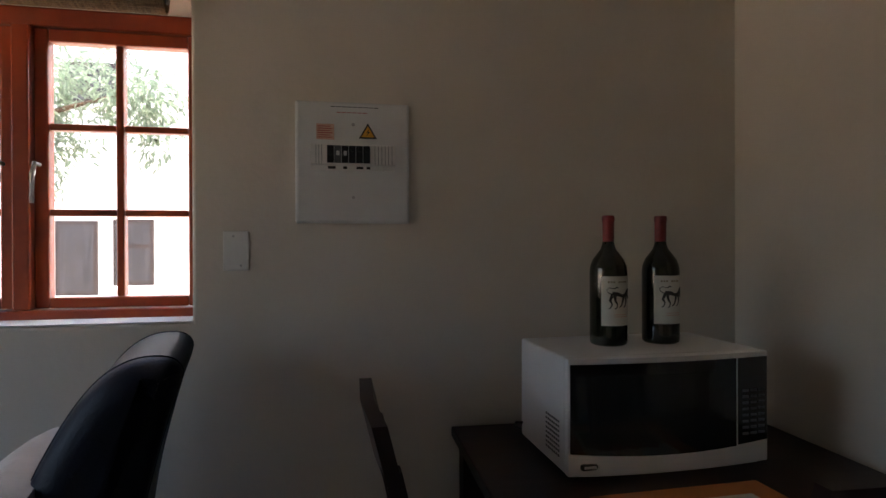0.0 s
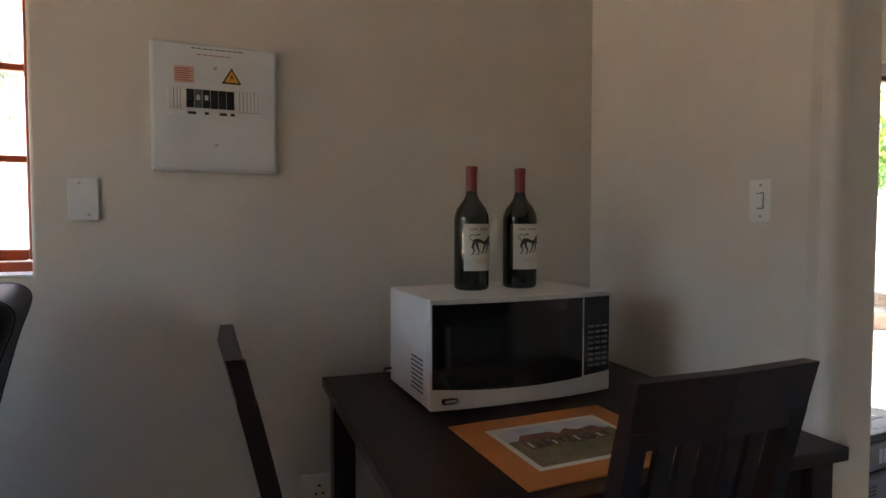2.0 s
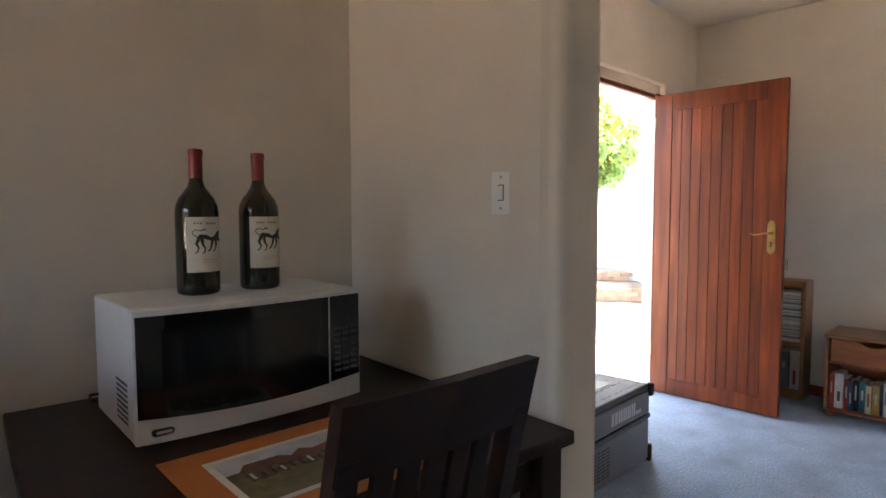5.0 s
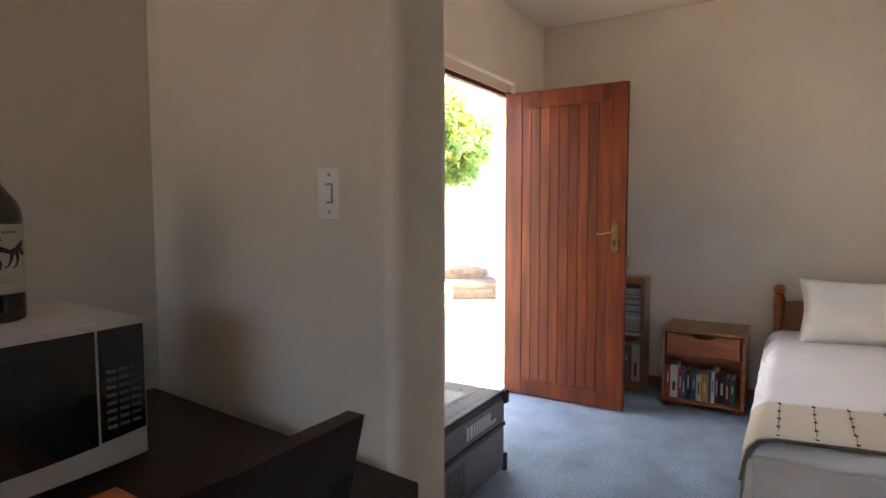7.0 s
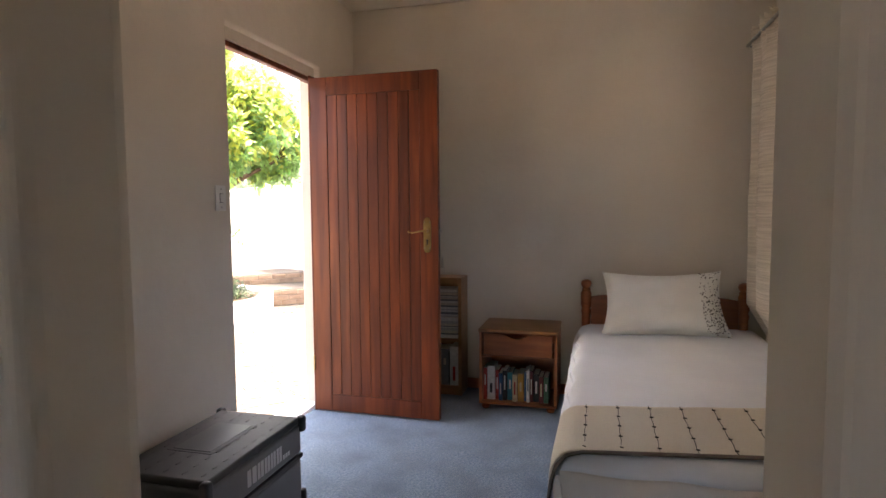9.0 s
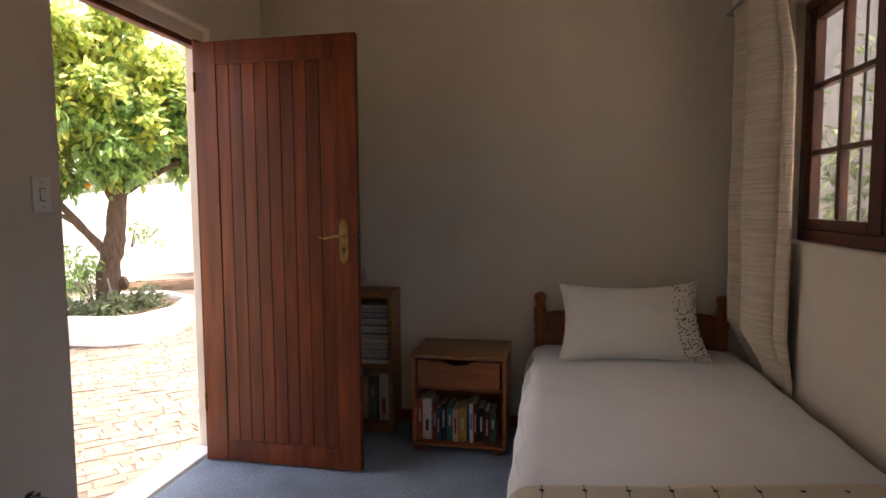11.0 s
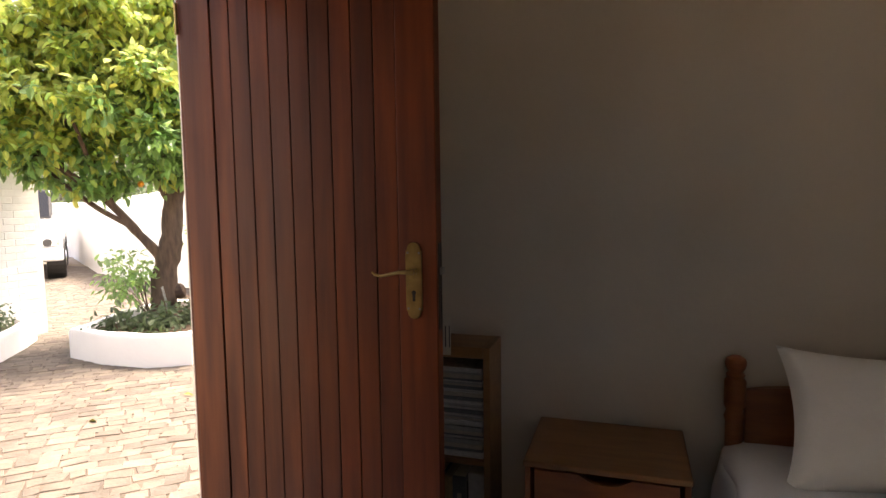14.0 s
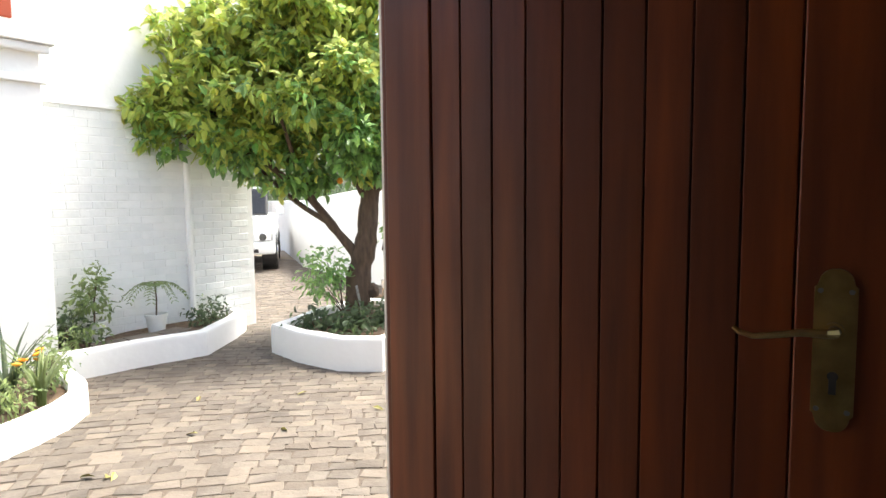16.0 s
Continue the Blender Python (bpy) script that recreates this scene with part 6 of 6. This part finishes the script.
def flower_pot(m, leaf):
    t = thing("flower_pot", m, "white plastic flower pot with a young green plant", "potted plant", "pots in the long planter")
    part("pot", lathe([(0.075, 0.0), (0.098, 0.17), (0.108, 0.172), (0.110, 0.20), (0.098, 0.201), (0.094, 0.16)], 24), WHITE_PLASTIC, t)
    part("potting_soil", rod((0, 0, 0.158), (0, 0, 0.165), 0.0930, seg=20), SOIL, t)
    r_ = np.random.default_rng(leaf)
    if leaf == 1:
        c, d, _ = crown_points([((0, 0, 0.42), (0.14, 0.14, 0.17)), ((0.05, 0, 0.60), (0.07, 0.07, 0.09))], 42, 6, r_, 0.3, 0.05)
        me_ = leaf_mesh("leaves", c, d, r_.uniform(0.05, 0.09, len(c)), r_)
        me_.materials.append(LEAFPALE)
        part("stem", tube([(0, 0, 0.16), (0.01, 0, 0.4), (0.04, 0, 0.6)], 0.008, 6), BARK, t)
    else:
        cs, ds = [], []
        for k in range(9):
            a = k * 0.7
            for q in range(14):
                f = q / 13
                p = np.array([0.30 * f * math.cos(a), 0.30 * f * math.sin(a), 0.50 + 0.16 * f - 0.30 * f * f])
                for sg in (-1, 1):
                    cs.append(p), ds.append((math.cos(a) * 0.5 - sg * math.sin(a), math.sin(a) * 0.5 + sg * math.cos(a), -0.2))
        me_ = leaf_mesh("leaves", np.array(cs), np.array(ds), np.full(len(cs), 0.055), r_, width=0.25)
        me_.materials.append(LEAFPALE)
        part("stem", tube([(0, 0, 0.16), (0.01, 0, 0.35), (0.0, 0, 0.52)], 0.008, 6), BARK, t)
    o = new("leaves", me_)
    o.parent = t
    return t


flower_pot(pose(5.17, 7.42, -0.018), 1)
flower_pot(pose(5.71, 7.34, -0.018), 2)
for k, (x, y_, m_) in enumerate(((4.92, 7.28, LEAFDARK), (4.98, 7.45, LEAFDARK), (6.20, 7.36, LEAFDARK), (6.40, 7.52, LEAFDARK), (5.02, 7.15, LEAFPALE))):
    bush("planter_shrub", pose(x, y_, -0.02), [((0, 0, 0.09 if k > 1 else 0.17), (0.18 if k > 1 else 0.11, 0.12, 0.06 if k > 1 else 0.12))], 18, 7, 0.07, m_, "low green plant in the white planter", "plant", 70 + k, group="planter plants", stems=4)
for k in range(3):
    st = obj("stepping_stone", prism([(-0.15, -0.11), (0.14, -0.12), (0.16, 0.10), (-0.13, 0.12)], 0.0, 0.035, "z", 0.006), STONE)
    st.matrix_world = pose(5.18 + k * 0.30, 7.10 + k * 0.03, -0.012, 0, 0, 5 + k * 9)
    tagged(st, "flat sandy stone lying on the planter soil", "stone", "stones in the planter")


def blades(m, n_, h, seed, material, label):
    t = thing("strap_plant", m, label, "plant", "planter plants")
    r_ = random.Random(seed)
    for k in range(n_):
        a, l_, w = r_.uniform(0, 6.28), h * r_.uniform(0.6, 1.1), 0.020
        b_ = bmesh.new()
        cols = []
        for q in range(6):
            f = q / 5
            rr = l_ * 0.45 * f * f + 0.02
            ww = w * (1 - f) ** 0.7 + 0.001
            cols.append([b_.verts.new((rr * math.cos(a) - ww * s_ * math.sin(a), rr * math.sin(a) + ww * s_ * math.cos(a), l_ * (f - 0.15 * f * f) + (0.006 if s_ == 0 else 0))) for s_ in (-1, 0, 1)])
        for p, q in zip(cols, cols[1:]):
            for j in range(2):
                b_.faces.new((p[j], p[j + 1], q[j + 1], q[j]))
        part("blade", b_, material, t)
    return t


blades(pose(4.20, 6.08, -0.08), 26, 0.60, 1, LEAFDARK, "dark strap-leaved plant in the planter")
blades(pose(4.36, 5.95, -0.08), 24, 0.50, 2, LEAFPALE, "bright green strap-leaved plant in the planter")
bush("marigold_plant", pose(4.05, 5.78, -0.08), [((0, 0, 0.16), (0.22, 0.2, 0.13))], 60, 8, 0.05, LEAFPALE, "bushy green marigold with orange flowers", "plant", 91, 0.05)
bush("planter_shrub", pose(4.50, 6.32, -0.08), [((0, 0, 0.2), (0.16, 0.2, 0.2))], 50, 8, 0.05, LEAFPALE, "fine-leaved green shrub in the planter", "plant", 92, 0.05, group="planter plants")
mf = thing("marigold_flowers", pose(4.12, 5.92, -0.08), "cluster of orange marigold flower heads", "flower")
rng = random.Random(2)
for k in range(8):
    x, y_, z = rng.uniform(-0.2, 0.28), rng.uniform(-0.2, 0.15), rng.uniform(0.28, 0.42)
    part("flower_head", lathe([(0.004, 0.0), (0.028, 0.010), (0.030, 0.018), (0.012, 0.024)], 10), PETAL, mf).matrix_local = pose(x, y_, z, rng.uniform(-20, 20), rng.uniform(-20, 20), 0)
    part("stalk", tube([(x, y_, z), (x * 0.8, y_ * 0.8, 0.0)], 0.003, 5), LEAFDARK, mf)

# trees beyond the boundary wall and by the kitchen window
for k, (x, y_, z, s_) in enumerate(((13.2, 10.2, 1.7, 1.0), (12.6, 8.0, 1.6, 0.9), (14.5, 14.5, 1.7, 1.2), (15.2, 19.0, 1.9, 1.4), (12.0, 5.6, 1.6, 0.9), (15.5, 25.0, 2.0, 1.8), (9, 33.0, 1.6, 2.0))):
    bush("garden_shrub", pose(x, y_, OUT_Z), [((0, 0, z), (1.3 * s_, 1.3 * s_, 0.75 * s_)), ((0.4, 1.0, z - 0.4), (1.0, 1.0, 0.6))], 260, 9, 0.15, LEAFDARK, "dark leafy shrub behind the boundary wall", "shrub", 110 + k, 0.2, stems=8, group="shrubs behind the wall")
wt = thing("yard_tree", pose(-4.9, 7.4, OUT_Z), "grey-green tree overhanging the yard outside the kitchen", "tree")
part("trunk", limb([(0, 0, 0), (-0.05, 0, 0.9), (0.05, 0.05, 2.0), (0.2, 0.0, 3.2)], 0.15, 0.07, 10), BARK, wt)
part("limb", limb([(0.05, 0.05, 2.0), (0.6, 0, 2.6), (1.5, -0.2, 3.0), (2.4, -0.2, 3.3)], 0.06, 0.015, 8), BARK, wt)
r_ = np.random.default_rng(8)
c_, d_, _ = crown_points([((0.9, -0.1, 3.6), (1.3, 0.9, 0.55)), ((1.45, 0.0, 2.65), (0.42, 0.35, 0.55)), ((2.55, -0.1, 3.3), (0.55, 0.5, 0.42)), ((2.75, 0.0, 2.85), (0.22, 0.2, 0.3)), ((0.2, 0, 3.9), (1.2, 1.0, 0.7)), ((1.5, 0.0, 3.05), (0.55, 0.4, 0.4))], 900, 11, r_, 0.2, 0.10)
me = leaf_mesh("crown", c_, d_, r_.uniform(0.06, 0.13, len(c_)), r_, width=0.3)
me.materials.append(LEAFGREY)
o = new("crown", me)
o.parent = wt

# garden strip outside the bedroom window
ns = obj("wall_neighbour", box(-1.2, 3.6, -0.12, 0.12, OUT_Z, 4.4, 0.01), mat("grey_roughcast", (0.21, 0.21, 0.205), 0.9, second=(0.14, 0.14, 0.138), scale=6.0, bump=0.6, bump_scale=30), False)
ns.matrix_world = W(7.45, -2.55)
tagged(ns, "grey roughcast neighbouring wall", "wall", kind="structure")
bush("garden_shrub", W(6.9, -2.7, OUT_Z), [((0, 0, 1.5), (0.6, 0.5, 1.4)), ((-0.7, -0.3, 1.7), (0.5, 0.5, 1.2))], 420, 9, 0.12, LEAFDARK, "leafy shrub outside the bedroom window", "shrub", 140, 0.15, stems=8)

# fallen leaves on the paving
LITTER = mat("fallen_leaf", (0.30, 0.31, 0.07), 0.6, second=(0.22, 0.15, 0.05), scale=20.0, per_object=0.3)
rng = random.Random(15)
for x, y_ in ((4.33, 4.68), (4.39, 4.72), (4.30, 4.75), (4.95, 4.9), (5.35, 4.5), (5.9, 5.05), (6.0, 4.4), (5.3, 5.6)):
    me = leaf_mesh("fallen_leaf", np.zeros((1, 3)), np.array([[1.0, 0, 0]]), np.array([0.085]), np.random.default_rng(rng.randrange(99)), 0.1)
    me.materials.append(LITTER)
    o = new("fallen_leaf", me)
    o.matrix_world = pose(x, y_, OUT_Z + 0.016, rng.uniform(-8, 8), rng.uniform(-8, 8), rng.uniform(0, 360))
    tagged(o, "yellow fallen leaf lying on the pavers", "leaf", "fallen leaves")

# ---- parked car ----
car = thing("parked_car", pose(9.55, 12.85, OUT_Z, 0, 0, -34), "white off-road car parked in the drive", "car")
body = [(-0.88, 0.42), (-0.90, 0.75), (-0.87, 1.12), (-0.80, 1.20), (0.80, 1.20), (0.87, 1.12), (0.90, 0.75), (0.88, 0.42)]
part("body", prism(body, 0.0, 4.2, "y", 0.06, 3), CARWHITE, car)
part("cabin", prism([(1.0, 1.201), (1.45, 1.82), (3.9, 1.82), (4.15, 1.201)], -0.72, 0.72, "x", 0.05, 2), GLOSS_BLACK, car, "dark windows and roof")
part("roof", box(-0.70, 0.70, 1.5, 3.85, 1.78, 1.86, 0.03), CARWHITE, car)
part("bumper", box(-0.90, 0.90, -0.10, 0.08, 0.38, 0.64, 0.05, 3), CARWHITE, car)
part("grille", box(-0.42, 0.42, -0.02, 0.02, 0.68, 0.86, 0.01), BLACK, car)
part("air_intake", box(-0.55, 0.55, -0.115, -0.09, 0.42, 0.50, 0.01), BLACK, car)
for sx in (-1, 1):
    hl = part("headlight", box(sx * 0.66 - 0.18, sx * 0.66 + 0.18, -0.03, 0.10, 0.66, 0.84, 0.03, 3), CHROME, car, "clear glass headlight")
    part("lamp_bulb", lathe([(0.02, 0.0), (0.07, 0.01), (0.08, 0.03)], 14), GLOSS_BLACK, hl).matrix_local = pose(sx * 0.64, -0.035, 0.75, 90, 0, 0)
    for y_ in (0.62, 3.35):
        wh = part("wheel", rod((sx * 0.72, y_, 0.35), (sx * 0.92, y_, 0.35), 0.35, seg=28), RUBBER, car, "black tyre")
        part("rim", rod((sx * 0.921, y_, 0.35), (sx * 0.935, y_, 0.35), 0.20, seg=20), CHROME, wh)
        part("wheel_arch", rod((sx * 0.60, y_, 0.38), (sx * 0.905, y_, 0.38), 0.43, seg=28), BLACK, car)
    part("mirror", box(sx * 0.98 - 0.09, sx * 0.98 + 0.09, 1.25, 1.35, 1.21, 1.38, 0.03), CARWHITE, car)
pltn = part("number_plate", box(-0.26, 0.26, -0.125, -0.101, 0.52, 0.63, 0.004), WHITE_PLASTIC, car)
for k in range(6):
    part("plate_mark", box(-0.22 + k * 0.075, -0.17 + k * 0.075, -0.128, -0.1255, 0.545, 0.605), INK, pltn)

# ---- yard paving, piece by piece ----
rng = random.Random(77)
pv = thing("pavement", Matrix(), "worn sandy clay pavers laid in uneven rows", "pavement", kind="structure")
far_v, far_f = [], []
near_n = 0
PA = radians(-38)
ca, sa = math.cos(PA), math.sin(PA)


def inside_yard(x, y_):
    lo = 2.19 + 0.105 * (x - 3.3)
    if y_ < lo or y_ > 17 or x < 1.5 or x > 12:
        return False
    return True


v_ = 0.0
row = 0
PROTO = []
for k in range(14):
    L_, D_ = 0.088 + 0.0062 * k, 0.100
    q = [(sx * L_ / 2 + rng.uniform(-0.013, 0.013), sy * D_ / 2 + rng.uniform(-0.012, 0.012)) for sx, sy in ((-1, -1), (1, -1), (1, 1), (-1, 1))]
    cxy = [(a * 0.95, c * 0.94) for a, c in q]
    vv = [(a, c, -0.05) for a, c in q] + [(a, c, -0.004) for a, c in q] + [(a, c, 0.0) for a, c in cxy]
    fcs = [(0, 1, 5, 4), (1, 2, 6, 5), (2, 3, 7, 6), (3, 0, 4, 7), (4, 5, 9, 8), (5, 6, 10, 9), (6, 7, 11, 10), (7, 4, 8, 11), (8, 9, 10, 11)]
    me = bpy.data.meshes.new("paver")
    me.from_pydata(vv, [], fcs)
    me.materials.append(STONE)
    PROTO.append((L_, me, np.array(vv), fcs))
part("joint_sand", prism([(1.5, 2.02), (12.0, 3.12), (12.0, 17.0), (1.5, 17.0)], OUT_Z - 0.03, OUT_Z - 0.0055), JOINT, pv, "sandy joint filling")
while v_ < 20:
    u_ = -12.0 + rng.uniform(0, 0.2)
    wob = rng.uniform(-0.01, 0.01)
    while u_ < 8.5:
        L_, me, vv, fcs = PROTO[rng.randrange(14)]
        uc, vc = u_ + L_ / 2, v_ + wob + 0.10 * math.sin(u_ * 1.1 + v_ * 0.5) + 0.012 * math.sin(u_ * 4.3 + row)
        x, y_ = uc * ca - vc * sa + 2.0, uc * sa + vc * ca
        u_ += L_ + 0.004
        if not inside_yard(x, y_):
            continue
        m_ = pose(x, y_, OUT_Z + rng.uniform(-0.0015, 0.0015), rng.uniform(-0.6, 0.6), rng.uniform(-0.6, 0.6), -38 + math.degrees(math.atan(0.11 * math.cos(u_ * 1.1 + v_ * 0.5))) + rng.uniform(-9, 9))
        if near_n < 300 and 4.5 < x < 6.3 and 3.4 < y_ < 5.5:
            o = new("paver", me)
            o.parent = pv
            o.matrix_local = m_
            near_n += 1
        else:
            mm = np.array(m_)
            w_ = vv @ mm[:3, :3].T + mm[:3, 3]
            base_ = len(far_v)
            far_v += w_.tolist()
            far_f += [tuple(base_ + i for i in f) for f in fcs]
    v_ += 0.102
    row += 1
me = bpy.data.meshes.new("paving_rest")
me.from_pydata(far_v, [], far_f)
me.materials.append(STONE_FAR)
o = new("paving_rest", me)
o.parent = pv
tagged(o, kind="stuff")
